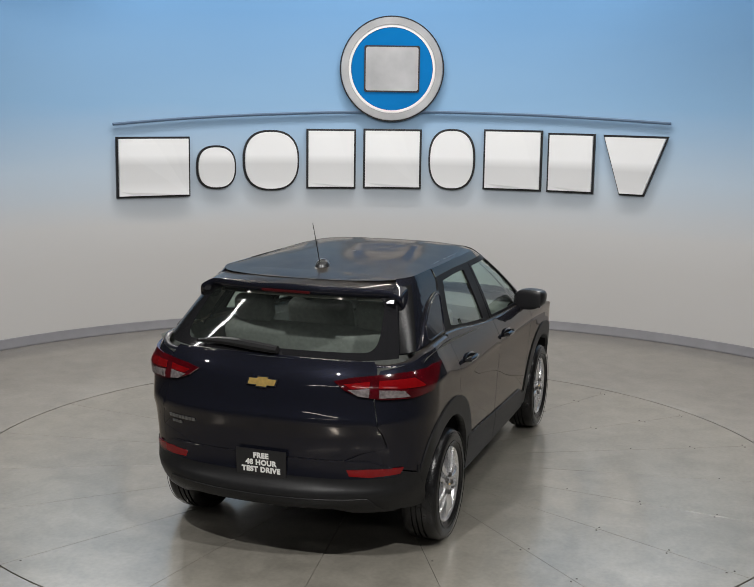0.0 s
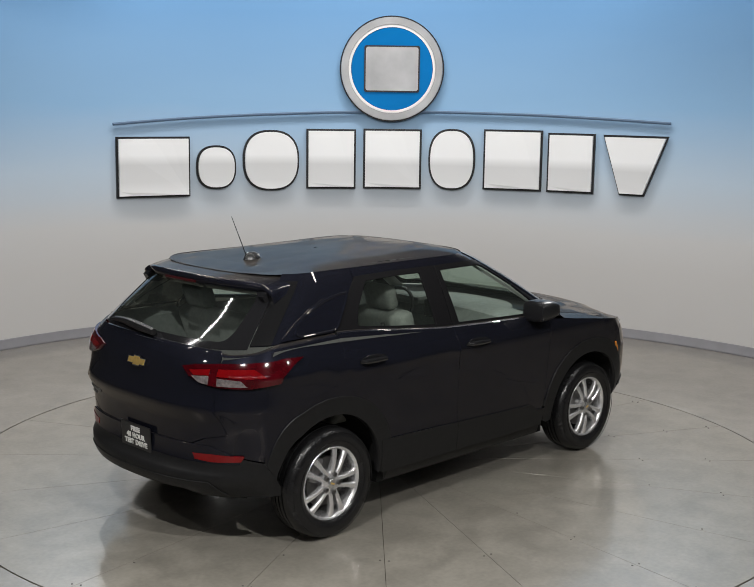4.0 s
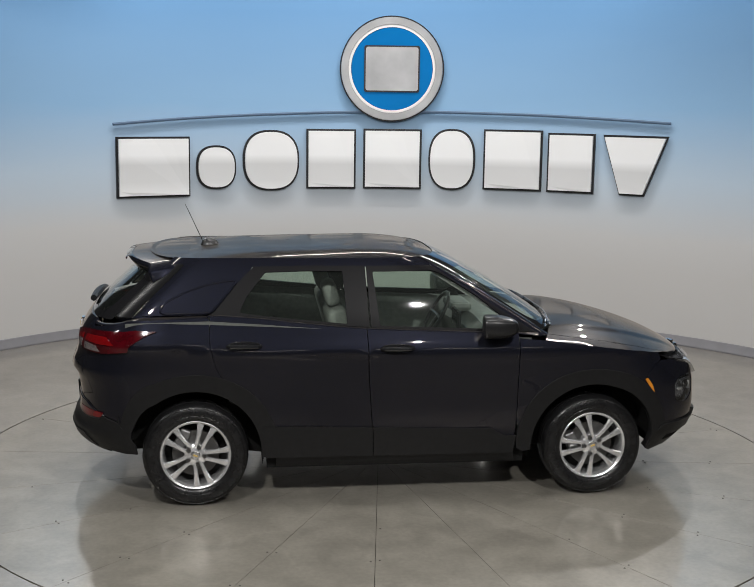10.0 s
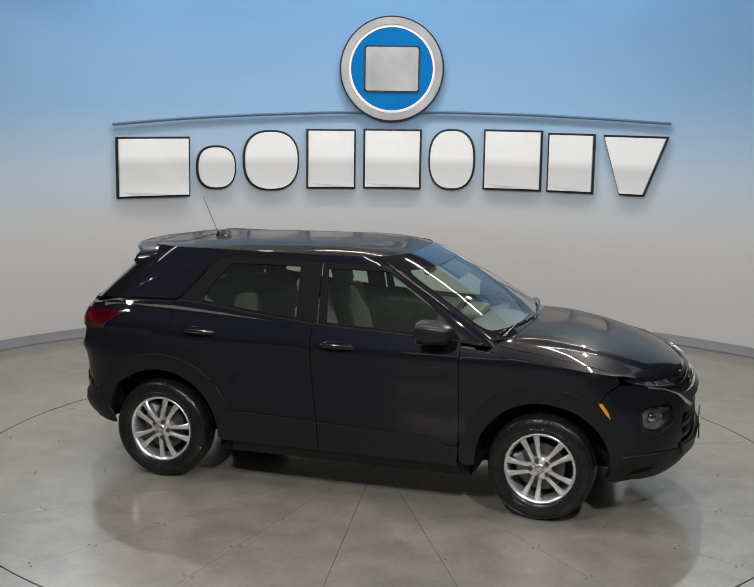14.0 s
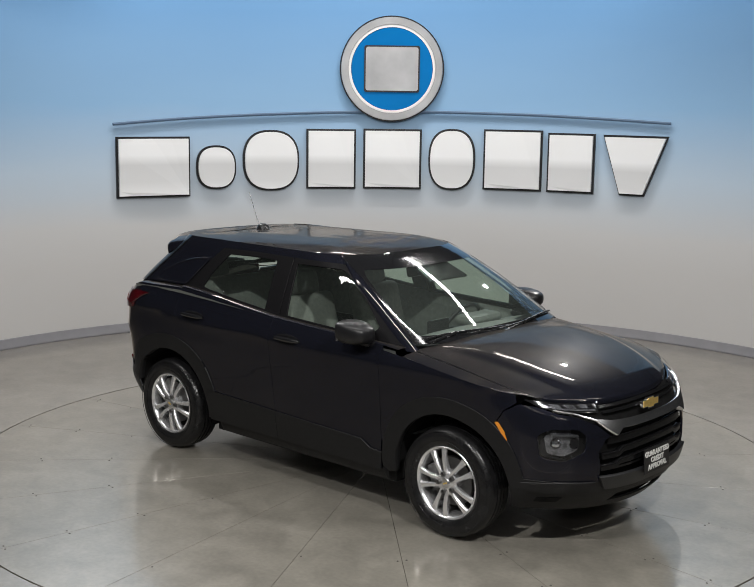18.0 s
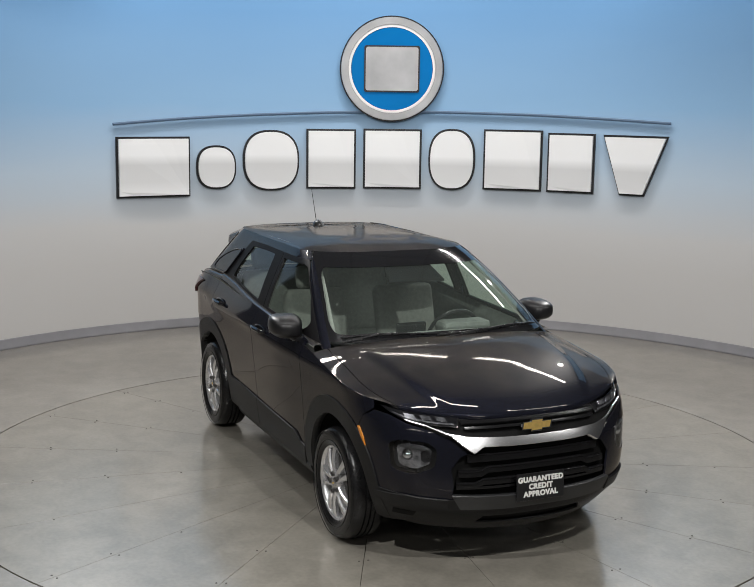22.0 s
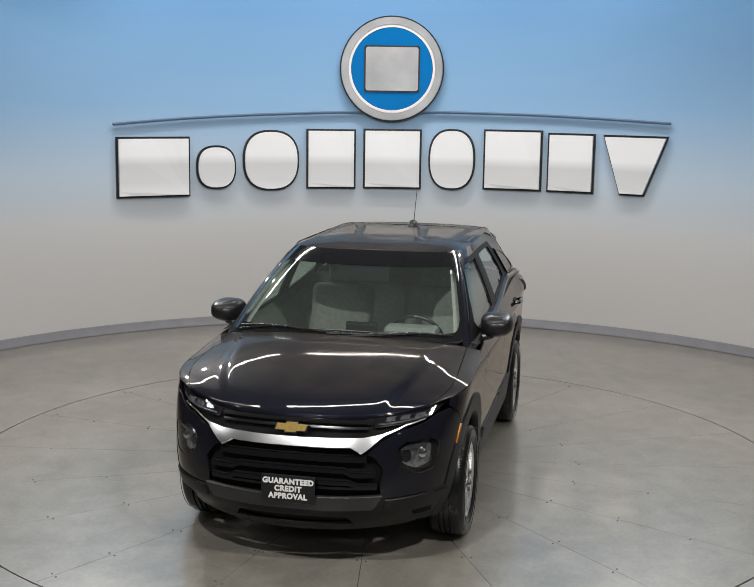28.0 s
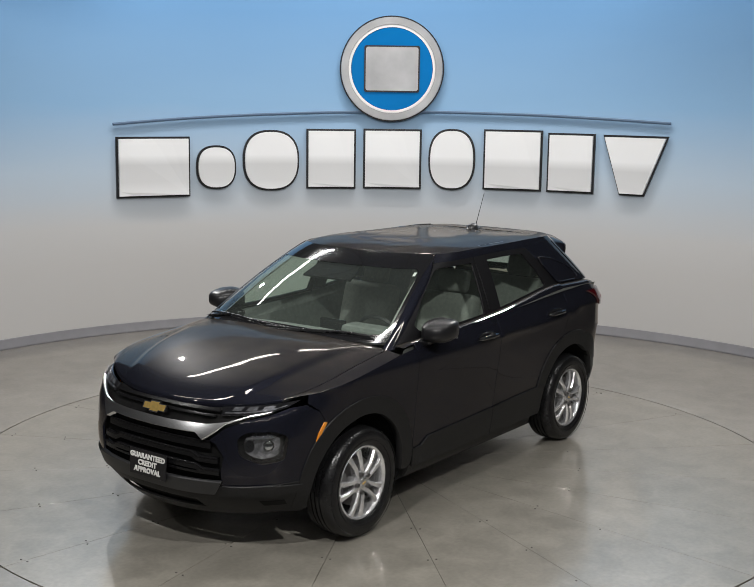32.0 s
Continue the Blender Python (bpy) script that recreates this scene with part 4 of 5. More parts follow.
    st = sheet("inspection_sticker", [(1.585, 1.470), (1.615, 1.470), (1.615, 1.490), (1.585, 1.490)], screen, M_WHITE, car, "small white paper sticker", lift=-0.004, flange=0, step=0.02)
    st.parent = g
    # black ceramic band round the windscreen
    kin = 0.335
    inner = rounded([(kin, 1.165), (2 - kin, 1.165), (2 - kin - 0.01, 1.505), (kin + 0.01, 1.505)], 0.10, 7)
    sheet("windscreen_band", ws, screen, M_GLOSSBLK, car, "black glazed border", step=0.03, lift=0.003, flange=0, holes=[inner])
    for sgn in (1, -1):
        rows = []
        for i in range(25):
            z = 1.085 + (ROOF_Z - 1.085) * i / 24
            xf = GLASS_F(z) - AF
            fx = FRONT_EDGE(z)
            p0, p1 = fx, xf + ks + 0.006
            row = []
            for j in range(7):
                p = upper(p0 + (p1 - p0) * j / 6, z)
                d = Vector((0.5, -0.8, 0.3)) * (0.010 * math.sin(j / 6 * math.pi))
                p += d
                row.append((p.x, p.y * sgn, p.z))
            rows.append(row)
        grid_mesh("a_pillar", rows, M_PAINT, car)
        # pale trim on the inside of the pillar
        rows = []
        for i in range(13):
            z = 1.14 + (1.535 - 1.14) * i / 12
            xf = GLASS_F(z) - AF
            rows.append([Vector((q.x - 0.045, q.y * 0.955 * sgn, q.z - 0.02)) for q in [upper(FRONT_EDGE(z) + 0.02 + (xf + 0.35 - FRONT_EDGE(z)) * j / 5, z) for j in range(6)]])
        grid_mesh("pillar_trim", rows, M_LINER, car, "pale inner pillar trim")
    kb = 0.33
    bl = [(kb + (2 - 2 * kb) * k / 24, 1.205 - 0.012 * math.sin(k / 24 * math.pi)) for k in range(25)] + [(2 - kb, 1.35), (2 - kb, 1.5)] + [(2 - kb - (2 - 2 * kb) * k / 24, 1.555) for k in range(25)] + [(kb, 1.5), (kb, 1.35)]
    g = sheet("rear_window", bl, backlight, M_GLASS_R, car, "tinted rear window", step=0.03, flange=0)
    g.visible_shadow = False
    inner = rounded([(0.50, 1.235), (1.50, 1.235), (1.56, 1.50), (0.44, 1.50)], 0.09, 6)
    sheet("rear_window_band", bl, backlight, M_GLOSSBLK, car, "black glazed border", step=0.03, lift=0.003, flange=0, holes=[inner])
    # upper quarter and rear pillar
    zs = [1.225 + (1.586 - 1.225) * k / 12 for k in range(13)]
    dp = [(-1.235, 1.226), (-1.10, 1.375), (-0.985, 1.49), (-0.945, 1.534), (-0.945, 1.586)] + [(GLASS_R(z) + AR - kb + 0.006, z) for z in reversed(zs)]
    both("rear_pillar", dp, upper, M_PAINT, car, step=0.05)
    qp = [(-1.235, 1.238), (-1.11, 1.375), (-1.03, 1.462), (-1.12, 1.458), (-1.25, 1.432), (-1.38, 1.388), (-1.52, 1.318), (-1.60, 1.268), (-1.66, 1.234)]
    both("quarter_blister", rounded(qp, 0.03, 3), upper, M_PAINT, car, step=0.03, lift=0.015, flange=0.018)
    # air blade, kept dull and laid over the corner to mute a bright reflection
    zs = [1.225 + (1.545 - 1.225) * k / 10 for k in range(11)]
    blade = [(GLASS_R(z) + AR - kb + 0.006, z) for z in zs] + [(GLASS_R(z) + AR - 0.14, z) for z in reversed(zs)]
    both("pillar_blade", blade, upper, M_GRILLE, car, "black air blade beside the rear window", lift=0.004, flange=0.006, step=0.03)
    for sgn in (1, -1):
        # added bead, there to catch a bright line along the blister's rim
        rim = rounded([(-1.215, 1.250), (-1.10, 1.380), (-1.045, 1.448), (-1.12, 1.446), (-1.25, 1.420), (-1.38, 1.376), (-1.50, 1.318), (-1.545, 1.262), (-1.50, 1.244)], 0.035, 5)
        bm = bmesh.new()
        tube(bm, [(q.x, (q.y - 0.013) * sgn, q.z + 0.003) for q in [upper(a, b) for a, b in rim + rim[:1]]], 0.0075, 10)
        part("blister_edge", bm, M_PAINT, car, smooth=True)
        bm = bmesh.new()
        belt_pts = [upper(x, BELT(x) + 0.014) for x in [-1.215 + 2.115 * k / 30 for k in range(31)]]
        tube(bm, [(q.x, (q.y - 0.007) * sgn, q.z) for q in belt_pts], 0.0065, 10)
        part("belt_moulding", bm, M_GLOSSBLK, car, "glossy black belt moulding", smooth=True)
    # roof side rail over the doors
    for sgn in (1, -1):
        rows = []
        for z in (1.530, 1.55, 1.57, 1.586):
            rows.append([(x, (-GLASS_W(z) - 0.006 + 0.006 * (z > 1.595)) * sgn, z) for x in [-0.955 + 1.185 * k / 30 for k in range(31)]])
        for r in rows:
            for i, p in enumerate(r):
                q = upper(min(p[0], 9), p[2])
                r[i] = (q.x, (q.y - 0.006) * sgn, q.z)
        grid_mesh("side_rail", rows, M_PAINT, car)
    # door window frames, panes and pillars
    for sgn in (-1, 1):
        mir = sgn == 1
        fr = [(-0.185, BELT(-0.185) + 0.02)] + [(x, BELT(x) + 0.02) for x in (0.0, 0.2, 0.4, 0.6, 0.8, 0.90)] + [(FRONT_EDGE(z), z) for z in (1.13, 1.2, 1.28, 1.36, 1.44, 1.50, 1.523)] + [(0.2, 1.532), (0.0, 1.534), (-0.205, 1.534)]
        hole = rounded([(-0.125, BELT(-0.125) + 0.034), (0.3, BELT(0.3) + 0.034), (0.62, BELT(0.62) + 0.034), (0.66, 1.20), (0.50, 1.335), (0.26, 1.487), (0.19, 1.502), (-0.165, 1.500)], 0.012, 3)
        f = sheet("front_window_frame", fr, upper, M_TRIM, car, "satin grey window frame", holes=[hole], step=0.05, lift=0.006, mirror=mir)
        g = sheet("front_window_pane", hole, upper, M_GLASS, f, "clear side window", step=0.06, flange=0, lift=-0.006, mirror=mir)
        g.visible_shadow = False
        rr = [(-1.225, BELT(-1.225) + 0.02), (-0.95, BELT(-0.95) + 0.02), (-0.7, BELT(-0.7) + 0.02), (-0.45, BELT(-0.45) + 0.02), (-0.198, BELT(-0.2) + 0.02), (-0.214, 1.534), (-0.6, 1.537), (-0.938, 1.532), (-0.985, 1.49), (-1.10, 1.375)]
        hole = rounded([(-1.035, BELT(-1.035) + 0.040), (-0.95, BELT(-0.95) + 0.034), (-0.7, BELT(-0.7) + 0.034), (-0.34, BELT(-0.34) + 0.034), (-0.362, 1.502), (-0.6, 1.504), (-0.865, 1.497), (-0.99, 1.345)], 0.012, 3)
        f = sheet("rear_window_frame", rr, upper, M_TRIM, car, "satin grey window frame", holes=[hole], step=0.05, lift=0.006, mirror=mir)
        g = sheet("rear_window_pane", hole, upper, M_GLASS, f, "clear side window", step=0.06, flange=0, lift=-0.006, mirror=mir)
        g.visible_shadow = False
    # -- black lower cladding --
    cl_f = [(-0.162, 0.305), (0.775, 0.30), (0.79, 0.42), (0.70, 0.425), (0.62, 0.475), (0.2, 0.487), (-0.168, 0.50)]
    both("front_door_cladding", cl_f, lower, M_PLASTIC, car, "black plastic door cladding", lift=0.012)
    cl_r = [(-0.87, 0.305), (-0.168, 0.305), (-0.174, 0.50), (-0.5, 0.513), (-0.895, 0.522)]
    both("rear_door_cladding", cl_r, lower, M_PLASTIC, car, "black plastic door cladding", lift=0.012)
    af = arc(AXLE_F, 0.53, -4, 176, 28, 0.02) + [(0.800, 0.330), (0.842, 0.305), (0.893, 0.315)] + arc(AXLE_F, 0.425, 184, -8, 28) + [(1.80, 0.262), (1.85, 0.275)]
    both("front_arch_trim", af, lower, M_PLASTIC, car, "black plastic wheel arch trim", lift=0.008, step=0.035, flange=0.05)
    ar = arc(AXLE_R, 0.535, 4, 158, 26, 0.02) + [(-1.84, 0.60), (-1.84, 0.555), (-1.77, 0.50)] + arc(AXLE_R, 0.425, 165, -4, 26) + [(-0.893, 0.315), (-0.842, 0.305), (-0.800, 0.330)]
    both("rear_arch_trim", ar, lower, M_PLASTIC, car, "black plastic wheel arch trim", lift=0.008, step=0.035, flange=0.05)
    sill = [(-0.80, 0.215), (0.80, 0.215), (0.78, 0.30), (-0.80, 0.30)]
    both("sill", sill, lower, M_PLASTIC, car, "black plastic sill", lift=-0.012, flange=0.12)
    # -- nose --
    fas = [(1.725, 0.864), (1.666, 0.796), (1.665, 0.66)] + arc(AXLE_F, 0.46, 36, 16, 4) + front([(-0.70, 0.465), (-0.49, 0.455), (-0.495, 0.55), (-0.51, 0.63), (-0.46, 0.70), (-0.42, 0.718), (-0.50, 0.788), (-0.61, 0.842), (-0.70, 0.866), (-0.765, 0.902)]) + [(1.85, 0.910)]
    fog = front(rounded([(-0.575, 0.740), (-0.620, 0.778), (-0.745, 0.778), (-0.785, 0.745), (-0.772, 0.605), (-0.69, 0.588), (-0.588, 0.640)], 0.026))
    both("front_bumper", fas, lower, M_PAINT, car, holes=[fog])
    grille = front([(-0.62, 0.90), (-0.45, 0.915), (0, 0.93), (0.45, 0.915), (0.62, 0.90), (0.62, 0.44), (0, 0.42), (-0.62, 0.44)])
    sheet("grille", grille, lower, M_DARK, car, lift=-0.045, flange=0)
    for z, h, w in ((0.888, 0.014, 0.43), (0.856, 0.014, 0.42), (0.520, 0.014, 0.48)):
        sheet("grille_bar", front([(-w, z - h / 2), (-w / 2, z - h / 2), (0, z - h / 2), (w / 2, z - h / 2), (w, z - h / 2), (w, z + h / 2), (0, z + h / 2), (-w, z + h / 2)]), lower, M_GRILLE, car, lift=-0.014, flange=0.03)
    for z, h, w, st, up in ((0.712, 0.044, 0.42, 0.24, 0.0), (0.640, 0.034, 0.47, 0.30, 0.022), (0.572, 0.034, 0.48, 0.33, 0.022)):
        top = [(-w, z - up), (-st - 0.045, z - up), (-st, z), (0, z), (st, z), (st + 0.045, z - up), (w, z - up)]
        sheet("grille_bar", front([(y, q - h) for y, q in top] + top[::-1]), lower, M_GRILLE, car, "dark grille bar stepping up in its middle", lift=-0.010, flange=0.035)
        sheet("grille_edge", front([(y, q - 0.006) for y, q in top] + top[::-1]), lower, M_TRIM, car, lift=-0.006, flange=0.01)
    # bright bar with its rising wings; its face leans back
    def bar_face(s, z):
        p = lower(s, z)
        a = abs(s - S_FRONT)
        k = max(0.0, 1 - (a / 0.85) ** 2) * 0.35 * (0.80 - z)
        return p + Vector((k, 0, 0))

    half = [(0.20, 0.752), (0.335, 0.756), (0.395, 0.724), (0.425, 0.745), (0.50, 0.810), (0.61, 0.8555), (0.70, 0.8775), (0.70, 0.8825), (0.61, 0.861), (0.50, 0.820), (0.40, 0.803), (0.20, 0.796)]
    bar = [(0, 0.750)] + half + [(0, 0.794)] + [(-y, z) for y, z in reversed(half)]
    sheet("bright_bar", front(bar), bar_face, M_BRUSHED, car, "wide satin chrome grille bar", lift=0.010, flange=0.03)
    # slim upper lamps and square main lamps
    lamp = front([(-0.455, 0.860), (-0.58, 0.872), (-0.69, 0.886), (-0.755, 0.910), (-0.795, 0.944), (-0.69, 0.930), (-0.56, 0.918), (-0.44, 0.906)])
    both("slim_headlamp", lamp, lower, M_GLOSSBLK, car, "slim dark daytime lamp", lift=-0.018)
    strip = front([(-0.47, 0.872), (-0.58, 0.881), (-0.69, 0.894), (-0.75, 0.915), (-0.75, 0.921), (-0.69, 0.901), (-0.58, 0.888), (-0.47, 0.880)])
    both("lamp_strip", strip, lower, M_FACET, car, "grey lamp strip", lift=-0.012, flange=0.004, step=0.03)
    for y0 in (0.50, 0.575, 0.65):
        both("lamp_cell", front([(-y0, 0.890 + 0.05 * (y0 - 0.5)), (-y0 - 0.05, 0.893 + 0.05 * (y0 - 0.5)), (-y0 - 0.055, 0.912 + 0.06 * (y0 - 0.5)), (-y0 - 0.008, 0.908 + 0.06 * (y0 - 0.5))]), lower, M_FACET, car, "dull lamp cell", lift=-0.014, flange=0.006, step=0.02)
    for o in both("slim_lamp_lens", lamp, lower, M_LENS, car, "clear lens", lift=0.006, flange=0):
        o.visible_shadow = False
    both("headlamp_bowl", fog, lower, M_SATIN, car, "dark headlamp housing", lift=-0.05, flange=0)
    ring = front(rounded([(-0.605, 0.730), (-0.640, 0.756), (-0.735, 0.756), (-0.764, 0.732), (-0.754, 0.628), (-0.69, 0.612), (-0.615, 0.650)], 0.022))
    both("headlamp_reflector", ring, lower, M_FACET, car, "faceted bowl reflector", lift=-0.036, flange=0.012, step=0.02)
    both("headlamp_projector", front(rounded([(-0.61, 0.67), (-0.61, 0.71), (-0.635, 0.728), (-0.658, 0.71), (-0.658, 0.67), (-0.635, 0.655)], 0.012)), lower, M_GLOSSBLK, car, "dark projector lens", lift=-0.026, flange=0.012, step=0.02)
    for sgn in (1, -1):
        for yy, zz, rad in ((0.708, 0.690, 0.036), (0.640, 0.700, 0.026)):
            bm = bmesh.new()
            bmesh.ops.create_uvsphere(bm, u_segments=20, v_segments=12, radius=rad)
            q = lower(sf(-yy, zz), zz)
            bm.transform(Matrix.Translation((q.x - 0.046, (q.y + 0.026) * sgn, q.z)))
            part("lamp_bulb_cover", bm, M_CHROME, car, "bright lamp bowl", smooth=True)
    both("headlamp_brow", front([(-0.615, 0.732), (-0.74, 0.742), (-0.74, 0.752), (-0.62, 0.748)]), lower, M_BRUSHED, car, "bright lamp brow", lift=-0.012, flange=0.01, step=0.03)
    for o in both("headlamp_lens", fog, lower, M_LENS, car, "clear square headlamp lens", lift=-0.003, flange=0):
        o.visible_shadow = False
    # lower bumper
    low = [(1.79, 0.475)] + arc(AXLE_F, 0.43, 18, -6, 5) + [(1.80, 0.262), (1.95, 0.275)] + front([(-0.6, 0.262), (-0.3, 0.25), (0, 0.25), (0.3, 0.25), (0.6, 0.262)]) + [(2 * S_FRONT - 1.95, 0.275), (2 * S_FRONT - 1.80, 0.262)]
    low += [(2 * S_FRONT - a, b) for a, b in reversed(arc(AXLE_F, 0.43, 18, -6, 5))] + [(2 * S_FRONT - 1.79, 0.475)] + front([(0.70, 0.468), (0.50, 0.458), (0.25, 0.452), (0, 0.45), (-0.25, 0.452), (-0.50, 0.458), (-0.70, 0.468)])
    intake = front([(-0.34, 0.300), (0, 0.298), (0.34, 0.300), (0.31, 0.350), (0, 0.352), (-0.31, 0.350)])
    sheet("lower_bumper", low, lower, M_PLASTIC, car, "black plastic lower bumper", lift=0.006, holes=[intake])
    sheet("lower_intake", front([(-0.44, 0.262), (0, 0.262), (0.44, 0.262), (0.44, 0.40), (0, 0.40), (-0.44, 0.40)]), lower, M_DARK, car, lift=-0.02, flange=0)
    skid = front([(-0.50, 0.49), (-0.45, 0.412), (-0.2, 0.402), (0, 0.402), (0.2, 0.402), (0.45, 0.412), (0.50, 0.49), (0.2, 0.478), (0, 0.476), (-0.2, 0.478)])
    sheet("skid_bar", skid, lower, M_SKID, car, "dark grey bumper bar", lift=0.022, flange=0.03)
    both("bumper_ledge", front([(-0.52, 0.46), (-0.50, 0.40), (-0.70, 0.395), (-0.80, 0.42), (-0.80, 0.455), (-0.70, 0.468)]), lower, M_PLASTIC, car, lift=0.014, flange=0.03)
    both("bumper_vent", front([(-0.64, 0.33), (-0.72, 0.33), (-0.73, 0.365), (-0.64, 0.365)]), lower, M_DARK, car, lift=0.008)
    mk = [(1.652, 0.79), (1.675, 0.795), (1.715, 0.74), (1.735, 0.675), (1.715, 0.672), (1.69, 0.735)]
    both("side_marker", mk, lower, M_AMBER, car, "amber side marker", lift=0.006, flange=0.01, step=0.02)
    # -- tail --
    tl = [(-1.555, 1.150), (-1.62, 1.118), (-1.72, 1.06)] + rear([(-0.875, 1.03), (-0.80, 1.008), (-0.66, 1.008), (-0.55, 1.025), (-0.47, 1.055), (-0.41, 1.098), (-0.50, 1.118), (-0.64, 1.132), (-0.76, 1.140), (-0.84, 1.148)]) + [(-1.68, 1.156)]
    both("tail_lamp", tl, lower, M_RED, car, "red wraparound tail lamp", lift=0.015, flange=0.035, step=0.03)
    both("tail_lamp_bar", rear([(-0.465, 1.084), (-0.60, 1.101), (-0.60, 1.068), (-0.505, 1.062)]), lower, M_RED2, car, "bright red lamp segment", lift=0.0175, flange=0.004, step=0.03)
    both("tail_lamp_bar", rear([(-0.645, 1.104), (-0.80, 1.110), (-0.850, 1.064), (-0.78, 1.062), (-0.645, 1.066)]), lower, M_RED2, car, "bright red lamp segment", lift=0.0175, flange=0.004, step=0.03)
    both("reversing_lens", rear([(-0.49, 1.056), (-0.60, 1.066), (-0.60, 1.020), (-0.545, 1.026)]), lower, M_CLEARLENS, car, "clear reversing lamp segment", lift=0.0178, flange=0.004, step=0.02)
    both("indicator_lens", rear([(-0.65, 1.058), (-0.765, 1.052), (-0.79, 1.018), (-0.65, 1.016)]), lower, M_CLEARLENS, car, "clear indicator segment", lift=0.0178, flange=0.004, step=0.02)
    rb = [(-1.84, 0.555)] + [(-2.05, 0.59), (-2.2, 0.60)] + rear([(-0.72, 0.60), (-0.60, 0.65), (-0.46, 0.65), (0.46, 0.65), (0.60, 0.65), (0.72, 0.60)])
    rb += [(2 * S_REAR + 2.2, 0.60), (2 * S_REAR + 2.05, 0.59), (2 * S_REAR + 1.84, 0.555)]
    rb2 = [(-1.735, 0.46), (-1.71, 0.40), (-1.73, 0.345), (-1.86, 0.345), (-2.05, 0.36)] + rear([(-0.72, 0.345), (-0.52, 0.352), (-0.42, 0.385), (0, 0.385), (0.42, 0.385), (0.52, 0.352), (0.72, 0.345)]) + [(2 * S_REAR + 2.05, 0.36), (2 * S_REAR + 1.86, 0.345), (2 * S_REAR + 1.73, 0.345), (2 * S_REAR + 1.71, 0.40), (2 * S_REAR + 1.735, 0.46)]
    sheet("rear_bumper", rb + rb2[::-1], lower, M_PLASTIC, car, "black plastic rear bumper", lift=0.008)
    cover = [(0.74, 0.560), (0.45, 0.552), (0, 0.55), (-0.45, 0.552), (-0.74, 0.560), (-0.74, 0.598), (-0.60, 0.653), (-0.46, 0.653), (0.46, 0.653), (0.60, 0.653), (0.74, 0.598)]
    sheet("rear_bumper_cover", rear(cover), lower, M_PAINT, car, lift=0.011, flange=0.012)
    sheet("rear_skid", rear([(-0.66, 0.372), (-0.55, 0.366), (-0.44, 0.398), (0, 0.396), (0.44, 0.398), (0.55, 0.366), (0.66, 0.372), (0.60, 0.452), (0, 0.440), (-0.60, 0.452)]), lower, M_PLASTIC, car, "black skid bar", lift=0.014, flange=0.03)
    both("reflector", rear([(-0.485, 0.605), (-0.60, 0.612), (-0.76, 0.610), (-0.745, 0.578), (-0.60, 0.565), (-0.50, 0.57)]), lower, M_RED2, car, "red bumper reflector", lift=0.014, flange=0.01, step=0.03)
    # plates with their printed words
    for nm, xx, zz, tilt, lines, turn in (("rear_plate", -2.120, 0.607, 3, ["FREE", "48 HOUR", "TEST DRIVE"], -90), ("front_plate", 2.250, 0.513, -4, ["GUARANTEED", "CREDIT", "APPROVAL"], 90)):
        bm = bmesh.new()
        box(bm, (0, 0, 0), (0.305, 0.008, 0.155), 0.003)
        mm = pose(xx, 0, zz, 0, 0, turn) @ pose(0, 0, 0, tilt, 0, 0)
        bm.transform(mm)
        pl = part(nm, bm, M_PLATE, car, "black dealer plate with white words")
        words("plate_text", lines, 0.041, M_WHITE, pl, mm @ pose(0, -0.0055, 0, 90, 0, 0), 1.0)
    # gold badges: a plain slanted cross-bar with a bright edge
    for nm, at, turn, sc in (("nose_badge", (2.186, 0, 0.845), 90, 1.0), ("tail_badge", (-2.104, 0, 1.068), -90, 0.95)):
        mm = pose(*at, 0, 0, turn) @ pose(0, 0, 0, -12 if turn > 0 else -6, 0, 0) @ Matrix.Scale(sc, 4)
        ol = [(-0.10, -0.022), (-0.036, -0.022), (-0.042, -0.034), (0.028, -0.034), (0.034, -0.022), (0.088, -0.022), (0.10, 0.022), (0.036, 0.022), (0.042, 0.034), (-0.028, 0.034), (-0.034, 0.022), (-0.088, 0.022)]
        bm = bmesh.new()
        prism(bm, ol, lambda x, z: mm @ Vector((x, 0.012, z)), lambda x, z: mm @ Vector((x, -0.006, z)))
        bd = part(nm, bm, M_CHROME, car, "gold badge with a bright edge")
        bm = bmesh.new()
        prism(bm, [(x * 0.90, z * 0.80) for x, z in ol], lambda x, z: mm @ Vector((x, -0.004, z)), lambda x, z: mm @ Vector((x, -0.009, z)))
        part("badge_face", bm, M_GOLD, bd)
    # model lettering on the tailgate as plain bars
    bm = bmesh.new()
    for y0, y1, z0, z1 in ((0.62, 0.42, 0.792, 0.812), (0.60, 0.52, 0.762, 0.776)):
        n = 8 if z0 > 0.78 else 3
        for k in range(n):
            ya = y0 + (y1 - y0) * k / n
            yb = ya + (y1 - y0) / n * 0.75
            ol = [(ya, z0), (yb, z0), (yb, z1), (ya, z1)]
            prism(bm, ol, lambda y, z: lower(sr(y, z), z), lambda y, z: lower(sr(y, z), z) + Vector((-0.006, 0.001, 0)))
    part("tail_lettering", bm, M_STEEL, car, "small silver letter bars")
    # -- spoiler: it carries the roof on and wraps down over the pillars --
    tree = BVHTree.FromPolygons([tuple(v.co) for v in roof.data.vertices], [tuple(p.vertices) for p in roof.data.polygons])

    def roof_top(x, y):
        hit = tree.ray_cast(Vector((x, y, 2.0)), Vector((0, 0, -1)))[0]
        return hit.z if hit is not None else 1.575

    rows_t, rows_b = [], []
    n_top, n_side = 24, 7
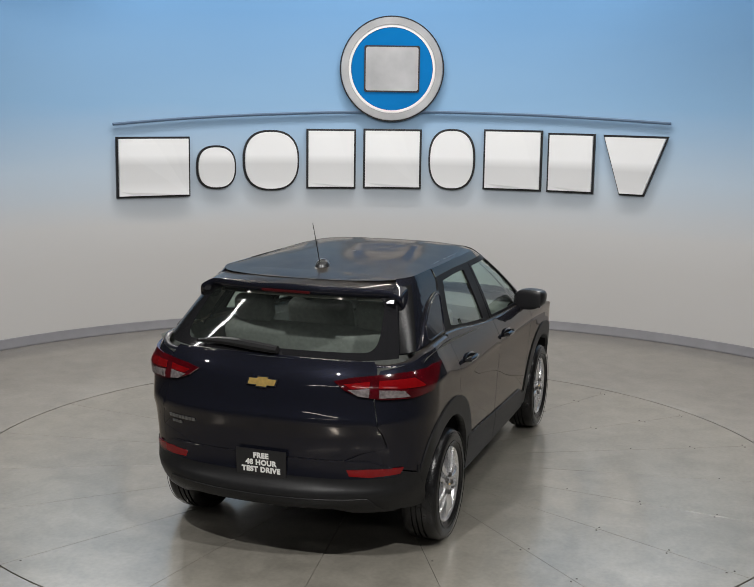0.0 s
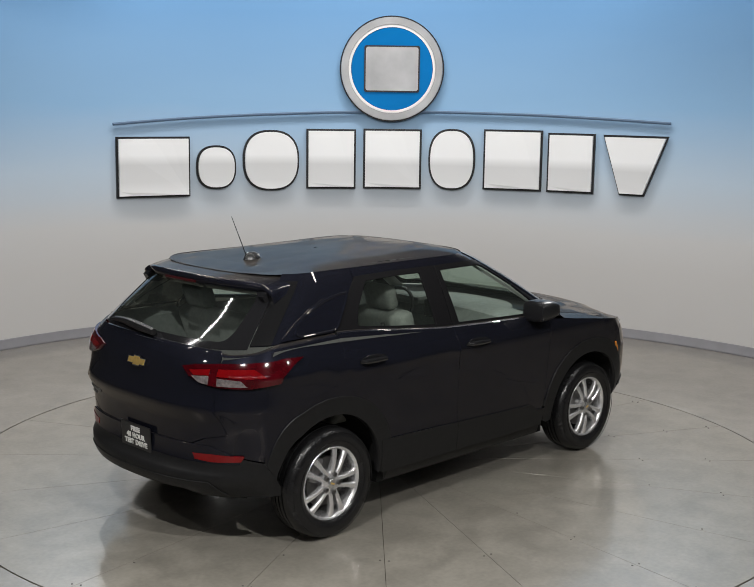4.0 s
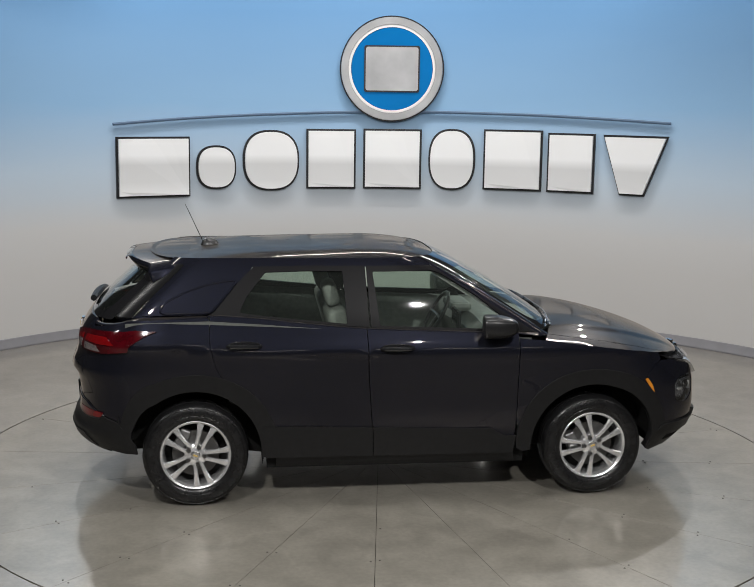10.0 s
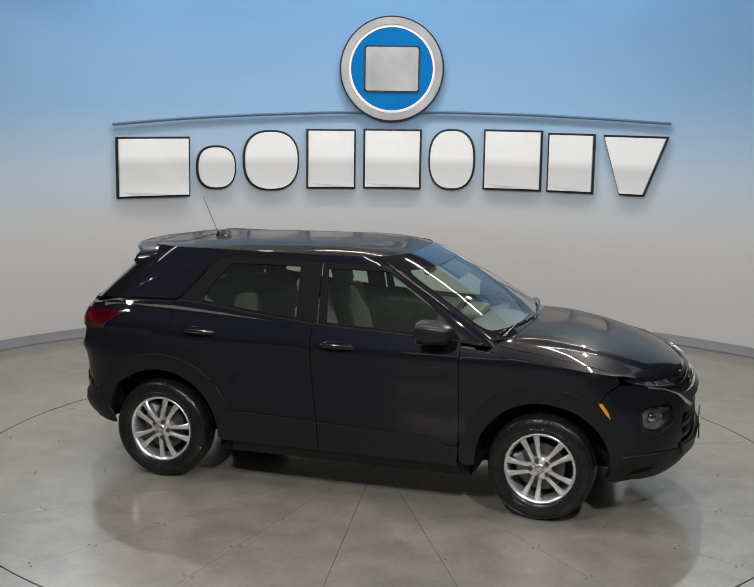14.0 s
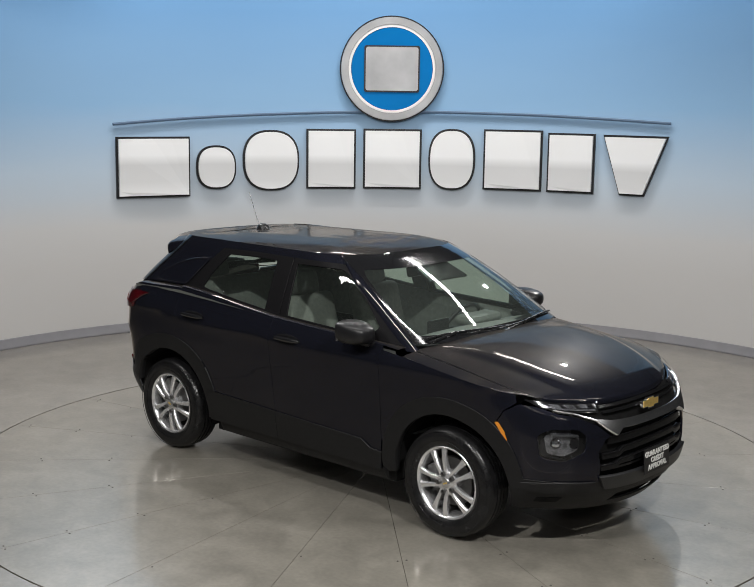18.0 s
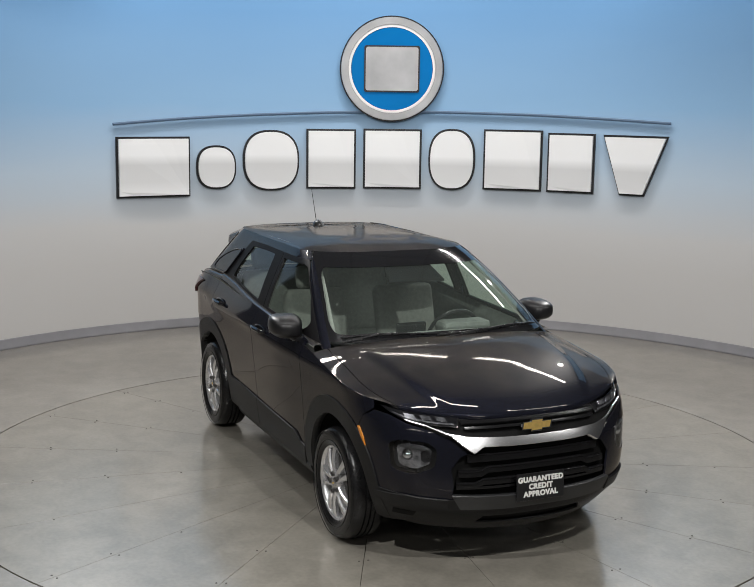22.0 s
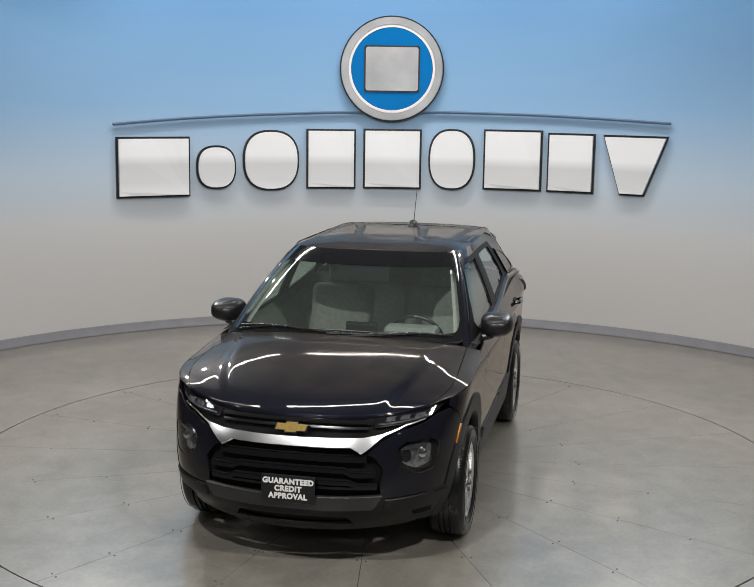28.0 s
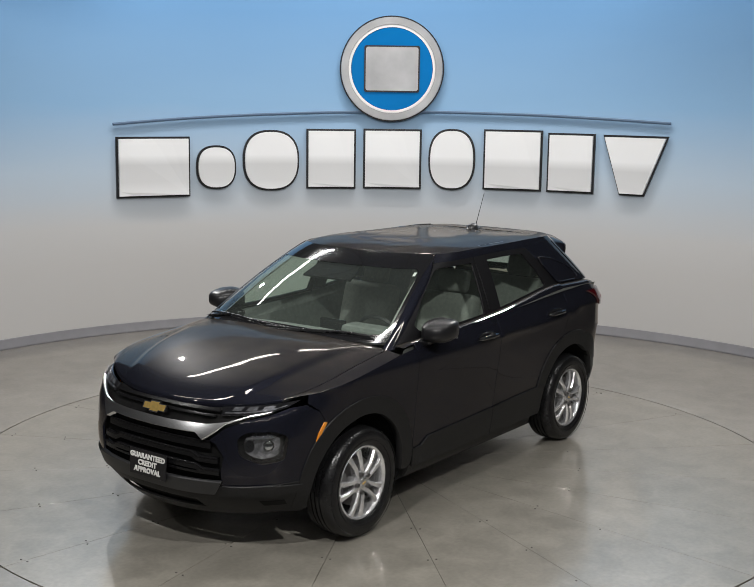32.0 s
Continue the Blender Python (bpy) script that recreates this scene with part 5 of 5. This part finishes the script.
    for k in range(10):
        u = k / 9
        rt, rb_ = [], []
        for j in range(-n_side, n_top + n_side + 1):
            w = max(0, -j, j - n_top) / n_side
            v = max(-1.0, min(1.0, -1 + 2 * j / n_top))
            av = abs(v)
            sg = -1 if v < 0 else 1
            x0 = -1.36 - 0.04 * av ** 4 - 0.10 * w
            x1 = -1.785 + 0.165 * av ** 3 + 0.03 * w ** 1.5
            x = x0 + (x1 - x0) * u
            yt = 0.555 * av
            zt = roof_top(x0, sg * min(yt, 0.545)) + 0.003 - 0.010 * u - 0.022 * u * u
            # the shoulder rounds over, then the side falls to its lower edge
            drop = (1.495 - 0.045 * u) - zt
            z = zt - 0.016 * av ** 5 + drop * w
            d = max(0.0, (GLASS_R(z) + AR - x0) / AR)
            out = GLASS_W(z) * max(0.0, 1 - d ** NG) ** (1 / NG) + 0.006
            y = yt + (out - 0.035 * u * w - yt) * math.sin(min(1.0, w * 2.2) * math.pi / 2) if w else yt
            rt.append((x, sg * y, z))
            rb_.append((min(x + 0.055 * u, -1.36), sg * (y - 0.045 * min(1.0, w * 2.5)), z - (0.010 + 0.062 * u ** 0.8) * (1 - 0.9 * w)))
        rows_t.append(rt)
        rows_b.append(rb_)
    grid_mesh("spoiler", rows_t + rows_b[::-1], M_PAINT, car, "body-coloured roof spoiler")
    for sgn in (1, -1):
        bm = bmesh.new()
        ol = [(-1.47, 1.49), (-1.61, 1.50), (-1.645, 1.475), (-1.615, 1.43), (-1.55, 1.42), (-1.50, 1.44)]
        prism(bm, ol, lambda x, z: Vector((x, sgn * 0.56, z)), lambda x, z: Vector((x, sgn * (0.600 + 0.14 * (1.5 - z)), z)))
        part("spoiler_cheek", bm, M_GLOSSBLK, car, "gloss black spoiler cheek")
    bm = bmesh.new()
    box(bm, (-1.785, 0, 1.528), (0.012, 0.30, 0.016), 0.003)
    part("high_brake_lamp", bm, M_DEEPRED, car, "dark red high brake lamp")
    # aerial
    bm = bmesh.new()
    revolve(bm, [(0.001, 0.055), (0.018, 0.052), (0.034, 0.038), (0.042, 0.015), (0.046, 0.0)], "z", 20)
    for v in bm.verts:
        v.co.x *= 1.9 if v.co.x > 0 else 1.2
    bm.transform(pose(-1.235, 0, 1.591))
    aer = part("aerial_base", bm, M_SATIN, car, "black aerial fin", smooth=True)
    bm = bmesh.new()
    tube(bm, [(-1.275, 0, 1.629), (-1.39, 0, 1.880)], [0.0035, 0.002], 6)
    part("aerial_rod", bm, M_SATIN, aer)
    # -- door mirrors, handles, wipers --
    for sgn in (-1, 1):
        bm = bmesh.new()
        bmesh.ops.create_uvsphere(bm, u_segments=24, v_segments=14, radius=1.0)
        for v in bm.verts:
            x, y, z = v.co
            if x < -0.35:
                x = -0.35 + (x + 0.35) * 0.12
            wide = 1.0 - 0.22 * max(0, y)
            v.co = (math.copysign(abs(x) ** 0.75, x) * 0.160, math.copysign(abs(y) ** 0.56, y) * 0.114 * (1 - 0.18 * max(0, x)), math.copysign(abs(z) ** 0.52, z) * 0.082 * wide * (1 - 0.25 * max(0, x)) + 0.012 * y)
        bm.transform(pose(0.61, sgn * 0.925, 1.172) @ Matrix.Scale(0.94, 4) @ Matrix.Diagonal((1, sgn, 1, 1)) @ pose(0, 0, 0, 0, 0, 8))
        mir = part("door_mirror", bm, M_SHELL, car, "dark door mirror shell", smooth=True)
        bm = bmesh.new()
        box(bm, (0, 0, 0), (0.006, 0.165, 0.110), 0.002)
        bm.transform(pose(0.548, sgn * 0.93, 1.174, 0, 0, sgn * 8))
        part("mirror_glass", bm, M_CHROME, mir, "mirror glass")
        bm = bmesh.new()
        box(bm, (0, 0, 0), (0.11, 0.17, 0.045), 0.018)
        bm.transform(pose(0.665, sgn * 0.835, 1.098, sgn * 14, 0, 0))
        part("mirror_arm", bm, M_SATIN, mir)
        for x0, z0, own in ((-1.007, 1.055, rd), (-0.022, 1.027, fd)):
            d = own[0 if sgn < 0 else 1]
            yy = -lower(x0, z0).y
            bm = bmesh.new()
            bmesh.ops.create_uvsphere(bm, u_segments=20, v_segments=8, radius=1.0)
            for v in bm.verts:
                v.co = (v.co.x * 0.118, v.co.y * 0.004, v.co.z * 0.036)
            bm.transform(pose(x0, sgn * (yy + 0.001), z0))
            part("handle_cup", bm, M_GLOSSBLK, d, smooth=True)
            bm = bmesh.new()
            tube(bm, [(x0 - 0.105, sgn * (yy + 0.004), z0 + 0.002), (x0 - 0.085, sgn * (yy + 0.030), z0 + 0.006), (x0, sgn * (yy + 0.038), z0 + 0.007), (x0 + 0.08, sgn * (yy + 0.030), z0 + 0.004), (x0 + 0.105, sgn * (yy + 0.004), z0)], [0.010, 0.015, 0.016, 0.014, 0.009], 10)
            part("door_handle", bm, M_GLOSSBLK, d, "dark pull handle", smooth=True)
    for y0, y1 in ((-0.60, 0.05), (0.0, 0.62)):
        bm = bmesh.new()
        a, b = screen(0.42 if y0 < -0.3 else 0.98, 1.14), screen(1.02 if y0 < -0.3 else 1.58, 1.145)
        n = [screen((0.42 if y0 < -0.3 else 0.98) + 0.60 * k / 8, 1.14 + 0.006 * k / 8 + 0.018 * math.sin(k / 8 * math.pi)) + Vector((0.012, 0, 0.014)) for k in range(9)]
        tube(bm, n, [0.007] * 8 + [0.004], 6)
        tube(bm, [n[4], n[0] + Vector((0.03, 0, -0.02))], 0.009, 6)
        part("wiper", bm, M_SATIN, car, "black wiper")
    bm = bmesh.new()
    n = [backlight(0.98 + 0.36 * k / 6, 1.218 + 0.018 * math.sin(k / 6 * 3)) + Vector((-0.026, 0, 0.018)) for k in range(7)]
    tube(bm, n, [0.022, 0.028, 0.027, 0.024, 0.019, 0.014, 0.009], 8)
    part("rear_wiper", bm, M_PLASTIC, car, "black rear wiper", smooth=True)
    underside(car)
    cabin(car)
    for x in (AXLE_F, AXLE_R):
        for sgn in (-1, 1):
            wheel(car, x, sgn)
    nest(car)
    return car


BELONGS = {"lamp_strip": "slim_headlamp", "lamp_cell": "slim_headlamp", "slim_lamp_lens": "slim_headlamp", "headlamp_reflector": "headlamp_bowl",
           "headlamp_projector": "headlamp_bowl", "lamp_bulb_cover": "headlamp_bowl", "headlamp_brow": "headlamp_bowl", "headlamp_lens": "headlamp_bowl",
           "tail_lamp_bar": "tail_lamp", "reversing_lens": "tail_lamp", "indicator_lens": "tail_lamp", "windscreen_band": "windscreen",
           "rear_window_band": "rear_window", "front_door_cladding": "front_door", "rear_door_cladding": "rear_door", "grille_bar": "grille",
           "grille_edge": "grille", "reflector": "rear_bumper", "rear_skid": "rear_bumper", "rear_bumper_cover": "rear_bumper",
           "skid_bar": "lower_bumper", "bumper_ledge": "lower_bumper", "bumper_vent": "lower_bumper", "bonnet_channel": "bonnet",
           "roof_ditch": "roof", "spoiler_cheek": "spoiler", "high_brake_lamp": "spoiler", "tail_lettering": "tailgate", "quarter_blister": "rear_pillar",
           "blister_edge": "rear_pillar", "pillar_blade": "rear_pillar"}


def nest(car):
    """Hangs small pieces under the part that they sit on, each on its own side."""
    def side(ob):
        vs = ob.data.vertices
        return sum(v.co.y for v in vs) / len(vs)

    kids = [o for o in bpy.data.objects if o.parent == car and o.type == "MESH"]
    for o in kids:
        home = BELONGS.get(o.name.split(".")[0])
        if not home:
            continue
        owners = [k for k in kids if k.name.split(".")[0] == home]
        o.parent = min(owners, key=lambda k: abs(side(k) - side(o)))


FRONT_EDGE = curve([(1.08, 0.925), (1.13, 0.845), (1.2, 0.735), (1.28, 0.605), (1.36, 0.475), (1.44, 0.345), (1.50, 0.27), (1.535, 0.235), (1.60, 0.19)])


def underside(car):
    bm = bmesh.new()
    box(bm, (0, 0, 0.30), (1.72, 1.56, 0.16))
    box(bm, (1.80, 0, 0.36), (0.36, 1.0, 0.14))
    box(bm, (-1.80, 0, 0.40), (0.30, 1.0, 0.12))
    box(bm, (0, 0, 0.34), (3.6, 0.9, 0.14))
    part("underbody", bm, M_DARK, car, "dark underbody")
    for x in (AXLE_F, AXLE_R):
        for sgn in (1, -1):
            bm = bmesh.new()
            r0, r1 = [], []
            for k in range(25):
                a = radians((-4 + 196 * k / 24) if x > 0 else (-12 + 190 * k / 24))
                c, s = x + 0.44 * math.cos(a), AXLE_Z + 0.44 * math.sin(a)
                r0.append(bm.verts.new((c, sgn * min(0.862, -lower(c, s).y - 0.010), s)))
                r1.append(bm.verts.new((c, sgn * 0.52, s)))
            for k in range(24):
                bm.faces.new((r0[k], r0[k + 1], r1[k + 1], r1[k]))
            bm.faces.new(r1)
            part("wheel_well", bm, M_DARK, car, "dark wheel arch liner")


def wheel(car, x, sgn):
    """Tyre, five pairs of spokes, rim, cap and nuts; the hub lies on the y axis."""
    top = new("wheel")
    top.parent = car
    top.matrix_basis = pose(x, sgn * 0.766, AXLE_Z, 0, 0, 0 if sgn < 0 else 180) @ pose(0, 0, 0, 0, -21 if x > 0 else 22, 0)
    # the outer face looks along -y
    R, hw = 0.339, 0.1125
    bm = bmesh.new()
    prof = [(0.222, -0.085), (0.232, -0.100), (0.252, -0.110), (0.285, -0.113), (0.308, -0.108), (0.324, -0.098), (0.334, -0.084), (R, -0.06)]
    tread = [(R, -0.036), (R - 0.008, -0.034), (R - 0.008, -0.028), (R + 0.001, -0.026), (R + 0.001, -0.004), (R - 0.008, -0.002), (R - 0.008, 0.004), (R + 0.001, 0.006), (R + 0.001, 0.026), (R - 0.008, 0.028), (R - 0.008, 0.034), (R, 0.036)]
    revolve(bm, prof + tread + [(r, -a) for r, a in reversed(prof)], "y", 72)
    ty = part("tyre", bm, M_TYRE, top, "black tyre", smooth=True, angle=50)
    # raised sidewall ribs
    bm = bmesh.new()
    for rr in (0.262, 0.318):
        pts = [(rr * math.cos(k * math.tau / 60), -0.1125, rr * math.sin(k * math.tau / 60)) for k in range(61)]
        tube(bm, pts, 0.0018, 5, False)
    part("sidewall_rib", bm, M_TYRE, top)
    bm = bmesh.new()
    revolve(bm, [(0.226, -0.086), (0.229, -0.094), (0.224, -0.098), (0.214, -0.094), (0.206, -0.078), (0.200, -0.04), (0.196, 0.09)], "y", 64)
    rim = part("rim", bm, M_ALLOY, top, "silver alloy rim", smooth=True, angle=60)
    bm = bmesh.new()
    for k in range(5):
        for q in (-1, 1):
            a = radians(90 + 72 * k)
            c, s = math.cos(a), math.sin(a)
            er, et = Vector((c, 0, s)), Vector((-s, 0, c))
            # section from hub to rim, split pair leaning apart
            st = []
            for u, rr, off, wd, yy, th in ((0, 0.040, 0.021, 0.013, -0.092, 0.045), (0.25, 0.080, 0.0235, 0.0135, -0.101, 0.040), (0.5, 0.125, 0.030, 0.0140, -0.102, 0.036), (0.8, 0.175, 0.040, 0.0185, -0.097, 0.030), (1.0, 0.214, 0.0500, 0.0265, -0.088, 0.026)):
                o = er * rr + et * (off * q)
                st.append([o + et * (wd * e) + Vector((0, yy + d, 0)) for e, d in ((-1, 0.010), (-0.55, 0.0), (0.55, 0.0), (1, 0.010), (0.8, th), (-0.8, th))])
            vs = [[bm.verts.new(p) for p in sec] for sec in st]
            for r0, r1 in zip(vs, vs[1:]):
                for i in range(6):
                    bm.faces.new((r0[i], r0[(i + 1) % 6], r1[(i + 1) % 6], r1[i]))
            bm.faces.new(vs[0])
            bm.faces.new(vs[-1])
    part("spokes", bm, M_ALLOY, top, "paired silver spokes", smooth=True, angle=28)
    bm = bmesh.new()
    revolve(bm, [(0.001, -0.096), (0.060, -0.094), (0.074, -0.084), (0.078, -0.05), (0.076, 0.0)], "y", 32)
    part("hub", bm, M_ALLOY, top, smooth=True)
    bm = bmesh.new()
    revolve(bm, [(0.001, -0.104), (0.026, -0.103), (0.031, -0.099), (0.032, -0.09)], "y", 24)
    part("cap", bm, M_BRUSHED, top, "silver centre cap", smooth=True)
    bm = bmesh.new()
    box(bm, (0, -0.1045, 0), (0.030, 0.002, 0.010), 0.001)
    part("cap_badge", bm, M_GOLD, top)
    for k in range(5):
        a = radians(90 + 72 * k)
        bm = bmesh.new()
        revolve(bm, [(0.001, -0.103), (0.008, -0.103), (0.0095, -0.1085), (0.0135, -0.108), (0.015, -0.095), (0.015, -0.08)], "y", 12)
        bm.transform(Matrix.Translation((0.057 * math.cos(a), 0, 0.057 * math.sin(a))))
        part("wheel_nut", bm, M_DISC, top, smooth=True)
    bm = bmesh.new()
    revolve(bm, [(0.035, -0.035), (0.150, -0.035), (0.152, -0.03), (0.152, -0.01), (0.035, -0.01)], "y", 40)
    part("brake_disc", bm, M_DISC, top, "dull brake disc")
    bm = bmesh.new()
    revolve(bm, [(0.001, 0.03), (0.20, 0.03), (0.20, 0.04), (0.001, 0.04)], "y", 32)
    part("brake_shield", bm, M_DARK, top)
    bm = bmesh.new()
    box(bm, (-0.115, -0.02, 0.05), (0.075, 0.07, 0.15), 0.012)
    part("caliper", bm, M_STEEL, top, "dull brake caliper")


def seat(car, name, x, y, width, back_h, lean, zc, rest, cloth):
    s = new(name)
    s.parent = car
    tagged(s, "pale grey cloth seat" if cloth is M_SEAT else "dark grey cloth rear bench")
    bm = bmesh.new()
    box(bm, (x + 0.02, y, zc), (0.50, width, 0.16), 0.05, seg=3)
    part("cushion", bm, cloth, s, smooth=True)
    bm = bmesh.new()
    m = Euler((0, radians(-lean), 0)).to_matrix().to_4x4()
    box(bm, (x - 0.26 - math.sin(radians(lean)) * back_h / 2, y, zc + 0.02 + back_h / 2), (0.14, width * 0.96, back_h), 0.05, m, 3)
    part("backrest", bm, cloth, s, smooth=True)
    tx, tz = x - 0.26 - math.sin(radians(lean)) * back_h, zc + 0.02 + back_h
    for dy in rest:
        bm = bmesh.new()
        box(bm, (tx - 0.02, y + dy, tz + 0.075), (0.10, 0.25, 0.17), 0.04, m, 3)
        for q in (-0.06, 0.06):
            tube(bm, [(tx + 0.01, y + dy + q, tz - 0.08), (tx - 0.01, y + dy + q, tz + 0.03)], 0.006, 6)
        part("headrest", bm, cloth, s, smooth=True)


def cabin(car):
    bm = bmesh.new()
    box(bm, (0, 0, 0.44), (1.66, 1.50, 0.06))
    box(bm, (-0.45, 0, 0.447), (2.9, 0.96, 0.05))
    box(bm, (-1.55, 0, 0.84), (0.80, 1.36, 0.05))
    box(bm, (0.90, 0, 0.92), (0.06, 1.50, 0.22))
    box(bm, (0.86, 0, 0.62), (0.06, 0.98, 0.40))
    part("cabin_floor", bm, M_CABIN, car, "dark cabin floor")
    for sgn in (1, -1):
        bm = bmesh.new()
        rows = []
        for z, o in ((0.40, 0.10), (0.75, 0.10), (1.02, 0.075), (1.09, 0.045)):
            rows.append([bm.verts.new((x, sgn * (HALF_W(min(z, 1.0)) - o - 0.02), (z + (BELT(x) - 1.10 if z > 1.0 else 0)) if -0.82 < x < 0.82 else max(z, 0.86) + (BELT(x) - 1.10 if z > 1.0 else 0))) for x in (-1.75, -1.23, -0.84, -0.80, 0, 0.5, 0.80, 0.88)])
        for r0, r1 in zip(rows, rows[1:]):
            for i in range(7):
                bm.faces.new((r0[i], r0[i + 1], r1[i + 1], r1[i]))
        part("door_lining", bm, M_CABIN, car, "dark door lining")
    bm = bmesh.new()
    rows = []
    for k in range(9):
        x = -1.50 + 1.66 * k / 8
        rows.append([bm.verts.new((x, 0.55 * v, 1.575 - 0.05 * abs(v) ** 3 - (0.02 if k in (0, 8) else 0))) for v in (-1, -0.6, -0.2, 0.2, 0.6, 1)])
    for r0, r1 in zip(rows, rows[1:]):
        for i in range(5):
            bm.faces.new((r0[i], r0[i + 1], r1[i + 1], r1[i]))
    part("headliner", bm, M_LINER, car, "grey headliner")
    # dashboard
    bm = bmesh.new()
    prof = [(1.00, 1.10), (0.78, 1.11), (0.62, 1.07), (0.56, 0.98), (0.60, 0.80), (0.66, 0.60), (0.95, 0.55)]
    rows = [[bm.verts.new((x + 0.05 * (1 - v * v) , 0.72 * v, z + 0.012 * math.cos(v * 3))) for v in [-1 + 2 * j / 16 for j in range(17)]] for x, z in prof]
    for r0, r1 in zip(rows, rows[1:]):
        for i in range(16):
            bm.faces.new((r0[i], r0[i + 1], r1[i + 1], r1[i]))
    part("dashboard", bm, M_CABIN, car, "dark grey dashboard", smooth=True)
    bm = bmesh.new()
    box(bm, (0.62, 0.36, 1.10), (0.16, 0.36, 0.07), 0.03)
    part("instrument_hood", bm, M_CABIN, car)
    bm = bmesh.new()
    m = pose(0.46, 0.36, 1.02, 0, -62, 0)
    pts = [m @ Vector((0.185 * math.cos(k * math.tau / 28), 0.185 * math.sin(k * math.tau / 28), 0)) for k in range(29)]
    tube(bm, pts, 0.014, 8, False)
    for a in (0, 180, 270):
        tube(bm, [m @ Vector((0, 0, -0.02)), m @ Vector((0.18 * math.sin(radians(a)), 0.18 * math.cos(radians(a)), 0))], 0.014, 6)
    part("steering_wheel", bm, M_SKID, car, "dark steering wheel", smooth=True)
    bm = bmesh.new()
    box(bm, (0.545, 0, 1.06), (0.03, 0.22, 0.13), 0.012)
    part("centre_display", bm, M_GLOSSBLK, car, "dark centre display")
    bm = bmesh.new()
    box(bm, (0.15, 0, 0.62), (0.80, 0.22, 0.26), 0.03)
    part("centre_console", bm, M_CABIN, car)
    bm = bmesh.new()
    box(bm, (0, 0, 0), (0.03, 0.24, 0.075), 0.014)
    bm.transform(pose(0.36, 0, 1.445, 0, -12, 0))
    tube(bm, [(0.37, 0, 1.46), (0.395, 0, 1.515)], 0.009, 6)
    part("cabin_mirror", bm, M_SATIN, car, "dark cabin mirror", smooth=True)
    bm = bmesh.new()
    prism(bm, [(-0.09, 0), (0.09, 0), (0.07, 0.10), (-0.07, 0.10)], lambda y, z: screen(1.0 - y, 1.43 + z) + Vector((-0.02, 0, -0.02)), lambda y, z: screen(1.0 - y, 1.43 + z) + Vector((-0.008, 0, -0.006)))
    part("sensor_housing", bm, M_GLOSSBLK, car, "black sensor housing")
    for y in (-0.36, 0.36):
        seat(car, "front_seat", 0.02, y, 0.49, 0.56, 16, 0.66, (0,), M_SEAT)
    seat(car, "rear_seat", -0.88, 0, 1.28, 0.56, 20, 0.68, (-0.40, 0.40), M_SEATDK)


vehicle = build_car()


# ---- what moves: the platform turns and carries the car ----
def motions():
    times = [float(k) for k in range(33)]
    walk(table, [(t, pose(0, 0, 0, 0, 0, heading(t))) for t in times])
    walk(vehicle, [(t, pose(CAR_OFF[0], CAR_OFF[1], 0, 0, 0, heading(t)) @ pose(CAR_AT[0], CAR_AT[1], 0)) for t in times])


motions()
